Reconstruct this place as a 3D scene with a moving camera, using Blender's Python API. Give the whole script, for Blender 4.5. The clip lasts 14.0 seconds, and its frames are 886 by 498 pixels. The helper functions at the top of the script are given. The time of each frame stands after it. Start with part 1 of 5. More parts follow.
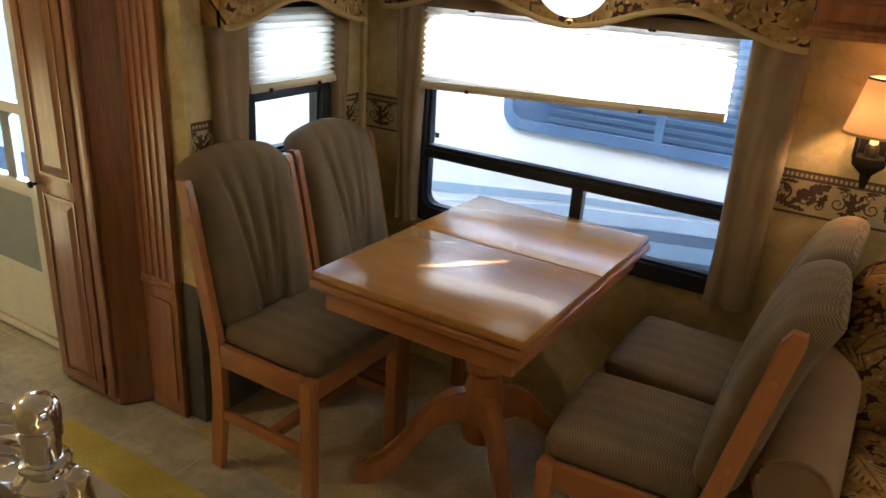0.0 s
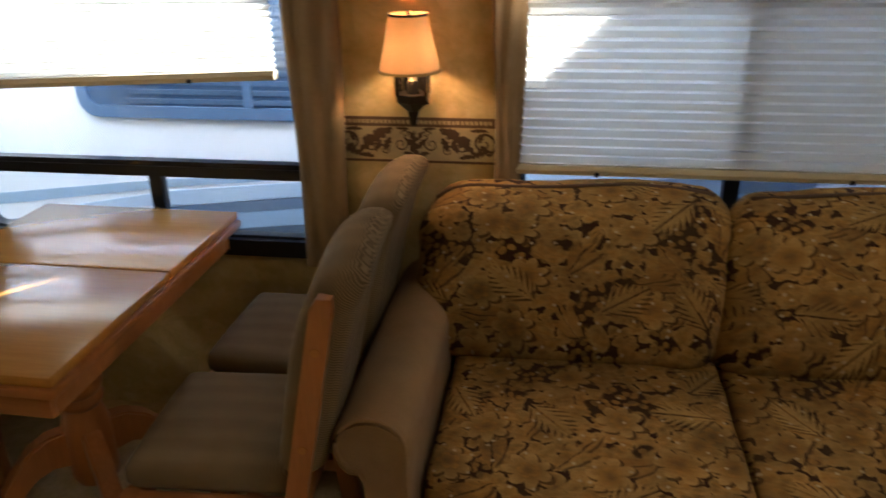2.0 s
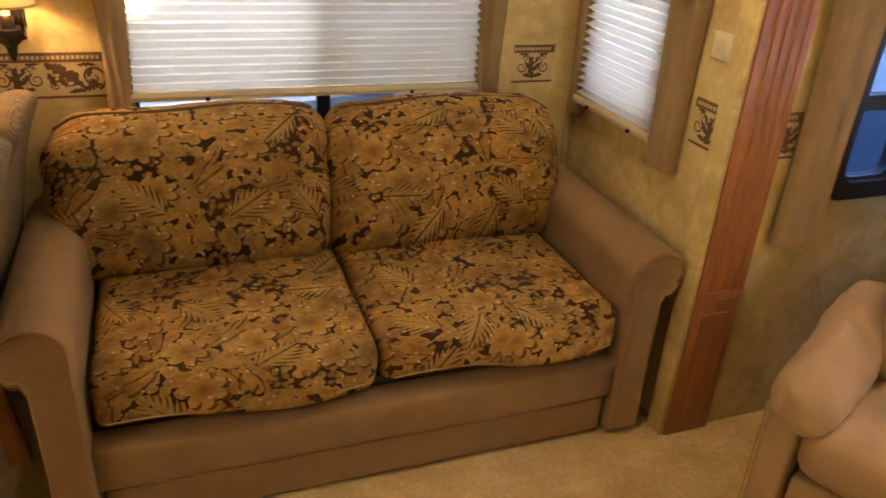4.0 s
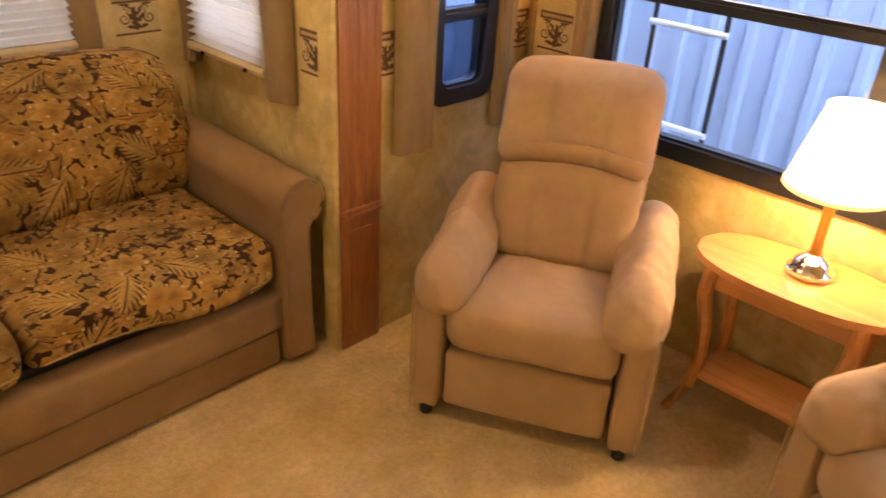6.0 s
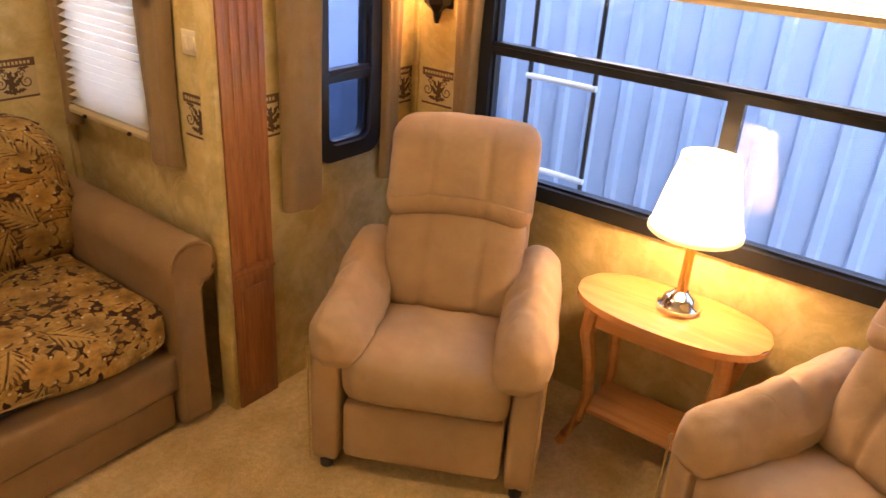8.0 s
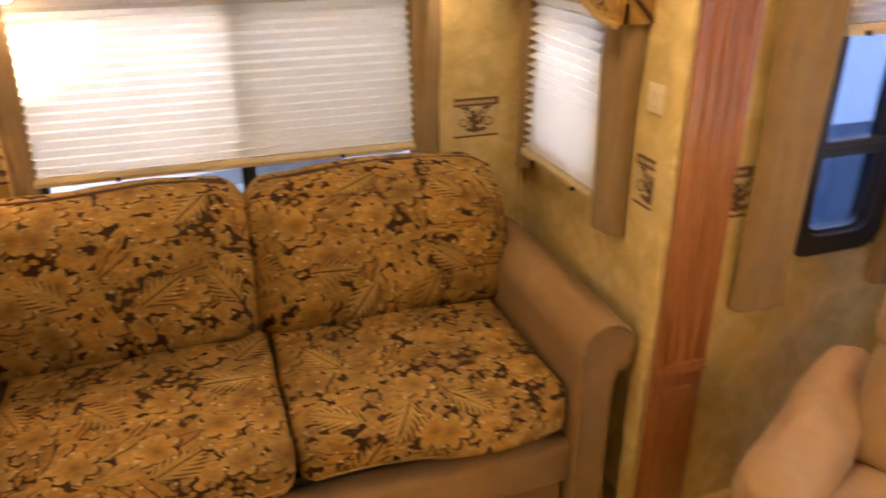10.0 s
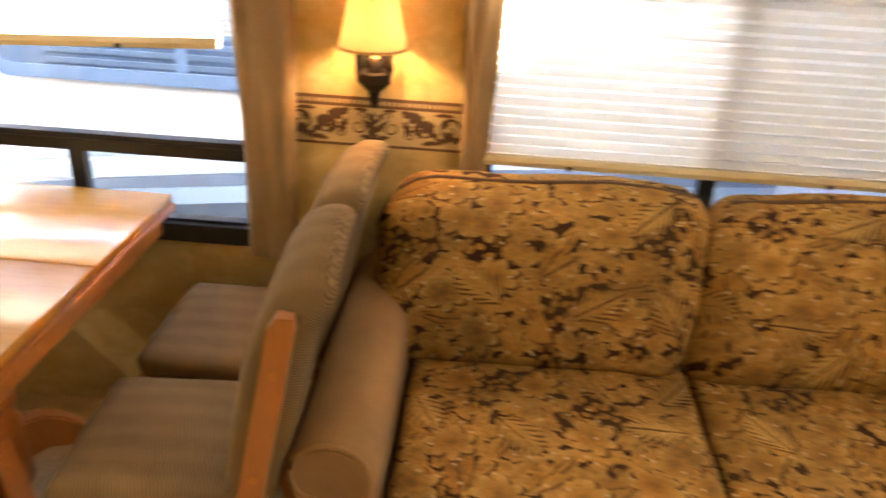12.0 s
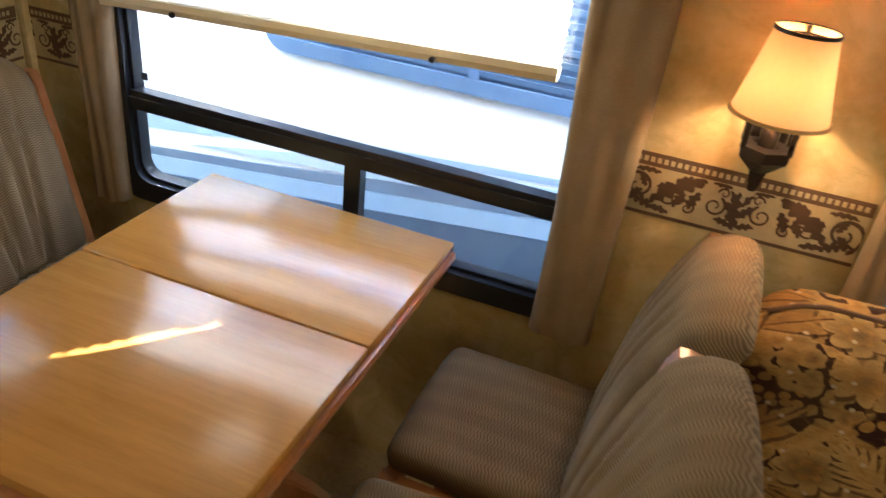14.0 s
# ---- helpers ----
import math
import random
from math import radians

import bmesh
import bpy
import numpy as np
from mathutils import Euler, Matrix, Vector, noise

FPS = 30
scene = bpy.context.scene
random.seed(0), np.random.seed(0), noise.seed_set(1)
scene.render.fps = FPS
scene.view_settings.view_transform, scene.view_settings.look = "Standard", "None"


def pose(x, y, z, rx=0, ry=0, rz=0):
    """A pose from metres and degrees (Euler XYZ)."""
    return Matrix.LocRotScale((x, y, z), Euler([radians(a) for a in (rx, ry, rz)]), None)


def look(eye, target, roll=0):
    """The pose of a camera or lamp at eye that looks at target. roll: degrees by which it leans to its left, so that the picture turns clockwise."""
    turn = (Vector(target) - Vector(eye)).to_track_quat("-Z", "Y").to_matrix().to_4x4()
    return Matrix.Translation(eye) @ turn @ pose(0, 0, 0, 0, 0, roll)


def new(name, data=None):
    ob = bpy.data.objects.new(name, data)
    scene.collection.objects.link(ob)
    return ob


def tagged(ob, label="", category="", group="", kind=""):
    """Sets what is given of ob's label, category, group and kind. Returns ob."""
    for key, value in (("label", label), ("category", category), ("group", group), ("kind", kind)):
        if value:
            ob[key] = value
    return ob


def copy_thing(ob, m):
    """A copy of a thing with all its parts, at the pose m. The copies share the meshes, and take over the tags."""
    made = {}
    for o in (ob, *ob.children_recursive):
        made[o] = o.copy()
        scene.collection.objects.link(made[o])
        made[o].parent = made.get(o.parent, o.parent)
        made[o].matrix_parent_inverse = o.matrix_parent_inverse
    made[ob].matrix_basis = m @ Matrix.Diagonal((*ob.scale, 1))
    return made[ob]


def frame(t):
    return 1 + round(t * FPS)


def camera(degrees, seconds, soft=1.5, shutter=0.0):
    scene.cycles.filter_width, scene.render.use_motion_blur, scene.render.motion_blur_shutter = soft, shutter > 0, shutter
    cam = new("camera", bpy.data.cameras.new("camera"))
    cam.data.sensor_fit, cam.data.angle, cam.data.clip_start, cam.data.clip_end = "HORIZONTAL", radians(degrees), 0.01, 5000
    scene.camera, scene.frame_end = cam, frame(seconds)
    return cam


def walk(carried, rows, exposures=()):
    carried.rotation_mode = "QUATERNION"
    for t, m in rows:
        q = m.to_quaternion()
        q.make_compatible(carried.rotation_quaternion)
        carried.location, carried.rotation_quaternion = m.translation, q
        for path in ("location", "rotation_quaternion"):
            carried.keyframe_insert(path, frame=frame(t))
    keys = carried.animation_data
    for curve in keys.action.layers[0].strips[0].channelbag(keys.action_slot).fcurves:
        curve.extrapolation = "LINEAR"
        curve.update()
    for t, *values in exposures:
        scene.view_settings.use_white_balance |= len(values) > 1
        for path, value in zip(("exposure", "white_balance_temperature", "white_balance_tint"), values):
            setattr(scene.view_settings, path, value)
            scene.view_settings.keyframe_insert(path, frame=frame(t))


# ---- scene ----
cam = camera(61.1, 14.0, shutter=0.4)
PATH = [
    (0, (1.317, 0.738, 1.526), (0.363, 2.335, 0.791), 3.6),
    (0.5, (1.335, 0.757, 1.535), (0.464, 2.404, 0.807), 3.05),
    (1, (1.425, 0.865, 1.539), (0.718, 2.588, 0.809), 1.6),
    (1.5, (1.563, 0.974, 1.55), (1.033, 2.746, 0.788), -0.1),
    (2, (1.646, 1.03, 1.518), (1.357, 2.835, 0.707), -1.0),
    (2.5, (1.577, 0.917, 1.513), (1.637, 2.724, 0.659), 1.2),
    (3, (1.504, 0.812, 1.514), (1.908, 2.56, 0.631), 3.75),
    (3.2, (1.515, 0.782, 1.527), (2.003, 2.503, 0.633), 4.2),
    (5.3, (1.813, 0.6, 1.526), (2.813, 2.1, 0.659), 1.6),
    (5.5, (1.758, 0.595, 1.52), (2.869, 2.0, 0.629), 2.1),
    (6, (1.717, 0.533, 1.509), (3.001, 1.73, 0.552), 3.3),
    (6.5, (1.751, 0.476, 1.535), (3.128, 1.574, 0.587), 3.8),
    (7, (1.774, 0.431, 1.549), (3.226, 1.484, 0.664), 3.6),
    (7.2, (1.768, 0.432, 1.557), (3.246, 1.466, 0.692), 3.8),
    (9.3, (1.687, 0.589, 1.603), (2.92, 1.926, 0.77), 4.8),
    (9.5, (1.769, 0.622, 1.597), (2.834, 2.094, 0.761), 3.7),
    (10, (1.96, 0.801, 1.585), (2.55, 2.517, 0.745), -0.1),
    (10.5, (1.9, 0.897, 1.56), (2.283, 2.685, 0.75), 2.0),
    (11, (1.686, 1.016, 1.566), (2.09, 2.802, 0.761), 3.3),
    (11.5, (1.562, 1.061, 1.546), (1.934, 2.868, 0.775), 6.2),
    (12, (1.535, 1.191, 1.53), (1.45, 2.975, 0.63), 3.2),
    (12.5, (1.494, 1.405, 1.535), (0.963, 3.081, 0.581), 1.4),
    (13, (1.411, 1.484, 1.535), (0.747, 3.111, 0.579), 3.0),
    (13.5, (1.292, 1.541, 1.545), (0.711, 3.176, 0.55), 5.3),
    (14, (1.138, 1.621, 1.537), (0.615, 3.264, 0.523), 7.0),
]
EXPOSURES = [(0.0, 3.07, 5350, 8), (1.0, 2.87, 5250, 8), (1.5, 2.87, 5250, 8), (2.0, 2.78, 5350, 8), (2.5, 2.72, 5600, 8), (3.2, 3.38, 6150, 11), (5.3, 4.08, 7050, 18), (5.5, 4.1, 7150, 20), (6.0, 4.12, 7350, 25), (7.2, 4.13, 7300, 26), (9.5, 3.87, 6850, 22), (10.0, 4.18, 7350, 22), (11.0, 4.4, 7650, 26), (11.5, 4.4, 7350, 25), (12.0, 4.38, 6750, 15), (12.5, 4.38, 5950, 11), (13.0, 4.17, 5400, 8), (14.0, 3.74, 5300, 8)]
walk(cam, [(t, look(eye, target, roll)) for t, eye, target, roll in PATH], EXPOSURES)

# ---- daylight ----
SUN = Vector((0.549, 0.669, 0.5))
world = bpy.data.worlds.new("sky")
scene.world = world
world.use_nodes = True
sky = world.node_tree.nodes.new("ShaderNodeTexSky")
sky.sky_type, sky.sun_disc, sky.sun_elevation, sky.sun_rotation = "NISHITA", False, radians(30), radians(39.4)
world.node_tree.links.new(sky.outputs[0], world.node_tree.nodes["Background"].inputs[0])
world.node_tree.nodes["Background"].inputs[1].default_value = 0.15
sun_data = bpy.data.lights.new("sun", "SUN")
sun_data.energy, sun_data.angle, sun_data.color = 5.0, radians(0.5), (1.0, 0.95, 0.87)
sun = new("sun", sun_data)
sun.matrix_world = look(SUN * 30, (0, 0, 0))


def bulb(name, place, watts, radius=0.02, colour=(1.0, 0.66, 0.33)):
    data = bpy.data.lights.new(name, "POINT")
    data.energy, data.shadow_soft_size, data.color = watts, radius, colour
    ob = new(name, data)
    ob.location = place
    return ob


bulb("sconce_bulb", (1.267, 2.915, 1.214), 0.25, 0.009, (1.0, 0.62, 0.30))
bulb("sconce_bulb", (3.755, 2.035, 1.387), 0.25, 0.009, (1.0, 0.62, 0.30))
bulb("table_lamp_bulb", (3.69, 1.02, 0.865), 0.78)
bulb("globe_bulb", (0.495, 2.70, 1.483), 0.18, 0.09, (1.0, 0.78, 0.5))
bulb("spot_bulb", (1.575, 2.895, 1.352), 0.045, 0.012, (1.0, 0.75, 0.48))
bulb("spot_bulb", (2.722, 2.895, 1.352), 0.022, 0.012, (1.0, 0.75, 0.48))
# Area lamps added behind two blinds, to brighten them beyond what the sky gives.
end_data = bpy.data.lights.new("end_window_sky_fill", "AREA")
end_data.shape, end_data.size, end_data.size_y, end_data.energy, end_data.color = "RECTANGLE", 0.30, 0.18, 0.11, (0.88, 0.94, 1.0)
end_light = new("end_window_sky_fill", end_data)
end_light.matrix_world = look((-0.462, 2.597, 1.21), (0.5, 2.597, 1.21))
side_data = bpy.data.lights.new("side_window_sky_fill", "AREA")
side_data.shape, side_data.size, side_data.size_y, side_data.energy, side_data.color = "RECTANGLE", 0.36, 0.46, 0.022, (0.85, 0.92, 1.0)
side_light = new("side_window_sky_fill", side_data)
side_light.matrix_world = look((3.035, 2.695, 1.09), (2.0, 2.695, 1.09))
# Fill bulbs for two added ceiling lights that stay out of view.
for bx, by, watts in ((2.45, 1.92, 1.1), (-1.25, 0.85, 1.8)):
    bulb("ceiling_bulb", (bx, by, 2.02), watts, 0.06, (1.0, 0.78, 0.50))

# ---- materials ----


class Mat:
    """A node material with short names for the nodes that it uses."""

    def __init__(self, name, rough=0.6, metal=0.0, coat=0.0, sheen=0.0):
        self.m = bpy.data.materials.new(name)
        self.m.use_nodes = True
        self.t = self.m.node_tree
        self.b = self.t.nodes["Principled BSDF"]
        self.out = self.t.nodes["Material Output"]
        self.b.inputs["Roughness"].default_value = rough
        self.b.inputs["Metallic"].default_value = metal
        self.b.inputs["Coat Weight"].default_value = coat
        self.b.inputs["Sheen Weight"].default_value = sheen

    def dull(self, level=0.15):
        self.b.inputs["Specular IOR Level"].default_value = level
        return self

    def put(self, socket, v):
        if isinstance(v, bpy.types.NodeSocket):
            self.t.links.new(v, socket)
        elif isinstance(v, tuple) and len(v) == 3 and socket.type == "RGBA":
            socket.default_value = (*v, 1)
        else:
            socket.default_value = v

    def node(self, kind, **ins):
        n = self.t.nodes.new("ShaderNode" + kind)
        for k, v in ins.items():
            self.put(n.inputs[k.replace("_", " ")], v)
        return n

    def coords(self, scale=(1, 1, 1), turn=(0, 0, 0), kind="Object"):
        n = self.node("Mapping", Vector=self.node("TexCoord").outputs[kind])
        n.inputs["Scale"].default_value, n.inputs["Rotation"].default_value = scale, turn
        return n.outputs[0]

    def noise(self, v, scale, detail=4.0, rough=0.55, warp=0.0):
        n = self.node("TexNoise", Vector=v, Scale=scale, Detail=detail, Roughness=rough, Distortion=warp)
        return n.outputs["Fac"]

    def ramp(self, fac, *stops):
        n = self.node("ValToRGB", Fac=fac)
        e = n.color_ramp.elements
        while len(e) < len(stops):
            e.new(0.5)
        for el, (p, c) in zip(e, stops):
            el.position, el.color = p, (*c, 1) if isinstance(c, tuple) else (c, c, c, 1)
        return n.outputs["Color"]

    def mix(self, fac, a, b, blend="MIX"):
        n = self.t.nodes.new("ShaderNodeMix")
        n.data_type, n.blend_type = "RGBA", blend
        self.put(n.inputs[0], fac)
        self.put(n.inputs[6], a)
        self.put(n.inputs[7], b)
        return n.outputs[2]

    def math(self, op, a, b=0.0, c=0.0):
        n = self.t.nodes.new("ShaderNodeMath")
        n.operation = op
        for s, v in zip(n.inputs, (a, b, c)):
            self.put(s, v)
        return n.outputs[0]

    def vmath(self, op, a, b=(0, 0, 0)):
        n = self.t.nodes.new("ShaderNodeVectorMath")
        n.operation = op
        self.put(n.inputs[0], a)
        self.put(n.inputs[1], b)
        return n.outputs[0]

    def voronoi(self, v, scale, feature="F1", dims="3D"):
        n = self.t.nodes.new("ShaderNodeTexVoronoi")
        n.feature, n.voronoi_dimensions = feature, dims
        self.put(n.inputs["Vector"], v)
        n.inputs["Scale"].default_value = scale
        return n

    def bump(self, height, strength=0.3, distance=0.002):
        n = self.node("Bump", Height=height, Strength=strength, Distance=distance)
        self.put(self.b.inputs["Normal"], n.outputs[0])

    def colour(self, c):
        self.put(self.b.inputs["Base Color"], c)
        return self


def plain(name, c, rough=0.5, metal=0.0, coat=0.0, vary=0.12, scale=14.0, bump=0.05):
    """A near-uniform surface with faint blotches and grain."""
    k = Mat(name, rough, metal, coat)
    v = k.coords()
    n = k.noise(v, scale, 5)
    k.colour(k.mix(n, tuple(x * (1 - vary) for x in c), tuple(min(1, x * (1 + vary)) for x in c)))
    k.put(k.b.inputs["Roughness"], k.math("MULTIPLY_ADD", k.noise(v, scale * 3), 0.18, rough - 0.09))
    if bump:
        k.bump(k.noise(v, scale * 20, 3), bump, 0.001)
    return k.m


def wood(name, light, dark, along="X", rough=0.32, coat=0.25, pores=0.45, gloss=0.15):
    """Stained oak: long pores and broad figure along one axis, a thin lacquer."""
    k = Mat(name, rough, 0, coat)
    k.b.inputs["Coat Roughness"].default_value = gloss
    s = {"X": (1.2, 16, 16), "Y": (16, 1.2, 16), "Z": (16, 16, 1.2)}[along]
    off = k.node("ObjectInfo").outputs["Random"]
    v = k.vmath("ADD", k.coords(s), k.node("CombineXYZ", X=k.math("MULTIPLY", off, 37.0), Y=off).outputs[0])
    broad = k.noise(v, 0.9, 4, 0.6, 1.4)
    fine = k.noise(v, 7.0, 6, 0.7, 0.3)
    c = k.mix(k.ramp(broad, (0.3, 0.0), (0.72, 1.0)), dark, light)
    c = k.mix(k.ramp(fine, (0.38, 1.0), (0.55, 0.0)), c, tuple(x * 0.55 for x in dark))
    k.colour(k.mix(pores, k.mix(k.ramp(broad, (0.3, 0.0), (0.72, 1.0)), dark, light), c))
    k.bump(fine, 0.10, 0.001)
    return k.m


OAK_T = wood("oak_table", (0.49, 0.248, 0.050), (0.42, 0.195, 0.036), "X", 0.26, 0.55, 0.2, 0.13)
OAK = wood("oak_frame", (0.46, 0.19, 0.055), (0.36, 0.135, 0.036), "Z", 0.3, 0.35, 0.22)
OAK_X = wood("oak_rail", (0.46, 0.19, 0.055), (0.36, 0.135, 0.036), "X", 0.3, 0.35, 0.22)
CABINET = wood("cabinet_oak", (0.34, 0.145, 0.055), (0.21, 0.080, 0.030), "Z", 0.3, 0.3)
HONEY = wood("honey_wood", (0.58, 0.29, 0.10), (0.45, 0.20, 0.06), "Y", 0.25, 0.4, 0.12)


def wallpaper():
    k = Mat("wallpaper", 0.75)
    v = k.coords()
    big = k.noise(v, 3.2, 5, 0.6, 0.8)
    mid = k.noise(v, 14.0, 5, 0.65)
    c = k.mix(k.ramp(big, (0.3, 0.0), (0.7, 1.0)), (0.43, 0.31, 0.105), (0.70, 0.55, 0.24))
    c = k.mix(k.ramp(mid, (0.42, 0.0), (0.7, 0.55)), c, (0.76, 0.64, 0.36))
    k.colour(k.mix(k.ramp(k.noise(v, 7.0, 6, 0.7, 1.6), (0.40, 0.45), (0.52, 0.0)), c, (0.40, 0.31, 0.115)))
    k.bump(k.noise(v, 160, 3), 0.12, 0.001)
    return k.m


def carpet():
    k = Mat("carpet", 0.95).dull()
    v = k.coords()
    c = k.mix(k.ramp(k.noise(v, 6, 5, 0.65), (0.35, 0.0), (0.65, 1.0)), (0.58, 0.43, 0.20), (0.82, 0.64, 0.35))
    tuft = k.noise(v, 55, 4, 0.7)
    pile = k.noise(v, 240, 3, 0.75)
    c = k.mix(k.ramp(tuft, (0.36, 0.36), (0.58, 0.0)), c, (0.38, 0.27, 0.12))
    k.colour(k.mix(k.ramp(pile, (0.35, 0.36), (0.6, 0.0)), c, (0.34, 0.24, 0.11)))
    k.bump(k.math("ADD", pile, k.math("MULTIPLY", tuft, 1.5)), 0.65, 0.008)
    return k.m


def vinyl():
    k = Mat("floor_vinyl", 0.42)
    v = k.coords()
    c = k.mix(k.ramp(k.noise(v, 4.5, 6, 0.6, 0.6), (0.32, 0.0), (0.68, 1.0)), (0.35, 0.31, 0.205), (0.64, 0.57, 0.40))
    c = k.mix(k.ramp(k.noise(v, 30, 4), (0.48, 0.0), (0.75, 0.5)), c, (0.26, 0.22, 0.145))
    s = k.node("SeparateXYZ", Vector=v)
    gx, gy = (k.math("ABSOLUTE", k.math("SUBTRACT", k.math("FRACT", k.math("MULTIPLY", s.outputs[i], 3.28)), 0.5)) for i in (0, 1))
    k.colour(k.mix(k.math("GREATER_THAN", k.math("MAXIMUM", gx, gy), 0.490), c, (0.58, 0.51, 0.36)))
    k.bump(k.noise(v, 60, 4), 0.12, 0.001)
    return k.m


def weave(name, a, b, scale=420.0, rough=0.9, sheen=0.06, blotch=7.0, crease=0.0):
    """A short-napped upholstery cloth."""
    k = Mat(name, rough, sheen=sheen).dull()
    v = k.coords()
    c = k.mix(k.ramp(k.noise(v, blotch, 4, 0.6), (0.3, 0.0), (0.7, 1.0)), a, b)
    fine = k.noise(v, scale, 2, 0.7)
    k.colour(k.mix(k.ramp(fine, (0.35, 0.35), (0.65, 0.0)), c, tuple(x * 0.55 for x in a)))
    if crease:
        fold = k.ramp(k.noise(v, 6.5, 2, 0.5, 1.0), (0.44, 0.0), (0.5, 1.0), (0.56, 0.0))
        k.bump(k.math("MULTIPLY_ADD", fold, crease, k.math("MULTIPLY", fine, 0.25)), 0.5, 0.006)
    else:
        k.bump(fine, 0.45, 0.0015)
    return k.m


CHENILLE = weave("sofa_chenille", (0.26, 0.16, 0.074), (0.34, 0.216, 0.10))
SUEDE = weave("recliner_suede", (0.40, 0.265, 0.145), (0.50, 0.345, 0.195), 700, 0.8, 0.08, 6.0, -0.2)
DRAPE = weave("drape_cloth", (0.265, 0.18, 0.09), (0.335, 0.235, 0.125), 500, 0.85, 0.05, 9.0)
PIPING = weave("piping", (0.40, 0.27, 0.10), (0.5, 0.35, 0.14), 500)


def chair_cloth():
    """Grey-brown velour with fine wavy cross stripes."""
    k = Mat("chair_cloth", 0.85, sheen=0.03).dull()
    tc = k.coords()
    sep = k.node("SeparateXYZ", Vector=tc)
    across, up = sep.outputs[1], k.math("SUBTRACT", sep.outputs[2], sep.outputs[0])
    wob = k.math("SINE", k.math("MULTIPLY", across, 260.0))
    phase = k.math("MULTIPLY_ADD", up, 900.0, k.math("MULTIPLY", wob, 1.8))
    stripe = k.math("MULTIPLY_ADD", k.math("SINE", phase), 0.5, 0.5)
    band = k.ramp(k.math("MULTIPLY_ADD", k.math("SINE", k.math("MULTIPLY", across, 95.0)), 0.5, 0.5), (0.3, 0.7), (0.8, 1.0))
    c = k.mix(k.ramp(k.noise(tc, 9, 4), (0.3, 0.0), (0.7, 1.0)), (0.096, 0.064, 0.030), (0.142, 0.097, 0.047))
    k.colour(k.mix(k.math("MULTIPLY", k.math("MULTIPLY", stripe, band), 0.58), c, (0.35, 0.25, 0.13)))
    k.bump(stripe, 0.35, 0.0012)
    return k.m


CHAIR_CLOTH = chair_cloth()
GREY_CLOTH = weave("grey_cloth", (0.11, 0.103, 0.083), (0.17, 0.158, 0.13), 160, 0.95, 0.0, 9.0)


def leaf_mask(k, v, scale, reach, half, teeth, share):
    """Toothed leaves, one in each of a share of random cells, each turned its own way."""
    vo = k.voronoi(v, scale, "F1", "2D")
    rgb = k.node("SeparateColor", Color=vo.outputs["Color"])
    loc = k.vmath("SUBTRACT", v, vo.outputs["Position"])
    rot = k.t.nodes.new("ShaderNodeVectorRotate")
    rot.rotation_type = "Z_AXIS"
    k.put(rot.inputs["Vector"], loc)
    k.put(rot.inputs["Angle"], k.math("MULTIPLY", rgb.outputs[0], 6.283))
    s = k.node("SeparateXYZ", Vector=rot.outputs[0])
    u, w = s.outputs[0], k.math("ABSOLUTE", s.outputs[1])
    q = k.math("DIVIDE", u, reach)
    env = k.math("MULTIPLY", k.math("SUBTRACT", 1.0, k.math("MULTIPLY", q, q)), half)
    saw = k.math("FRACT", k.math("ADD", k.math("MULTIPLY", u, teeth), k.math("MULTIPLY", w, -teeth * 0.8)))
    edge = k.math("MULTIPLY", env, k.math("MULTIPLY_ADD", saw, 0.75, 0.3))
    inside = k.math("GREATER_THAN", edge, w)
    vein = k.math("GREATER_THAN", w, half * 0.06)
    on = k.math("LESS_THAN", rgb.outputs[1], share)
    return k.math("MULTIPLY", k.math("MULTIPLY", inside, on), vein), rgb.outputs[2]


def bloom_mask(k, v, scale, size, petals, share):
    """Round flowers with scalloped petals, one in each of a share of random cells; also their radius and tint."""
    vo = k.voronoi(v, scale, "F1", "2D")
    rgb = k.node("SeparateColor", Color=vo.outputs["Color"])
    s = k.node("SeparateXYZ", Vector=k.vmath("SUBTRACT", v, vo.outputs["Position"]))
    ang = k.math("ARCTAN2", s.outputs[1], s.outputs[0])
    rad = k.math("DIVIDE", k.math("POWER", k.math("ADD", k.math("MULTIPLY", s.outputs[0], s.outputs[0]), k.math("MULTIPLY", s.outputs[1], s.outputs[1])), 0.5), size)
    lobe = k.math("MULTIPLY_ADD", k.math("ABSOLUTE", k.math("SINE", k.math("MULTIPLY", ang, petals / 2))), 0.38, 0.62)
    on = k.math("LESS_THAN", rgb.outputs[1], share)
    return k.math("MULTIPLY", k.math("GREATER_THAN", lobe, rad), on), rad, rgb.outputs[2]


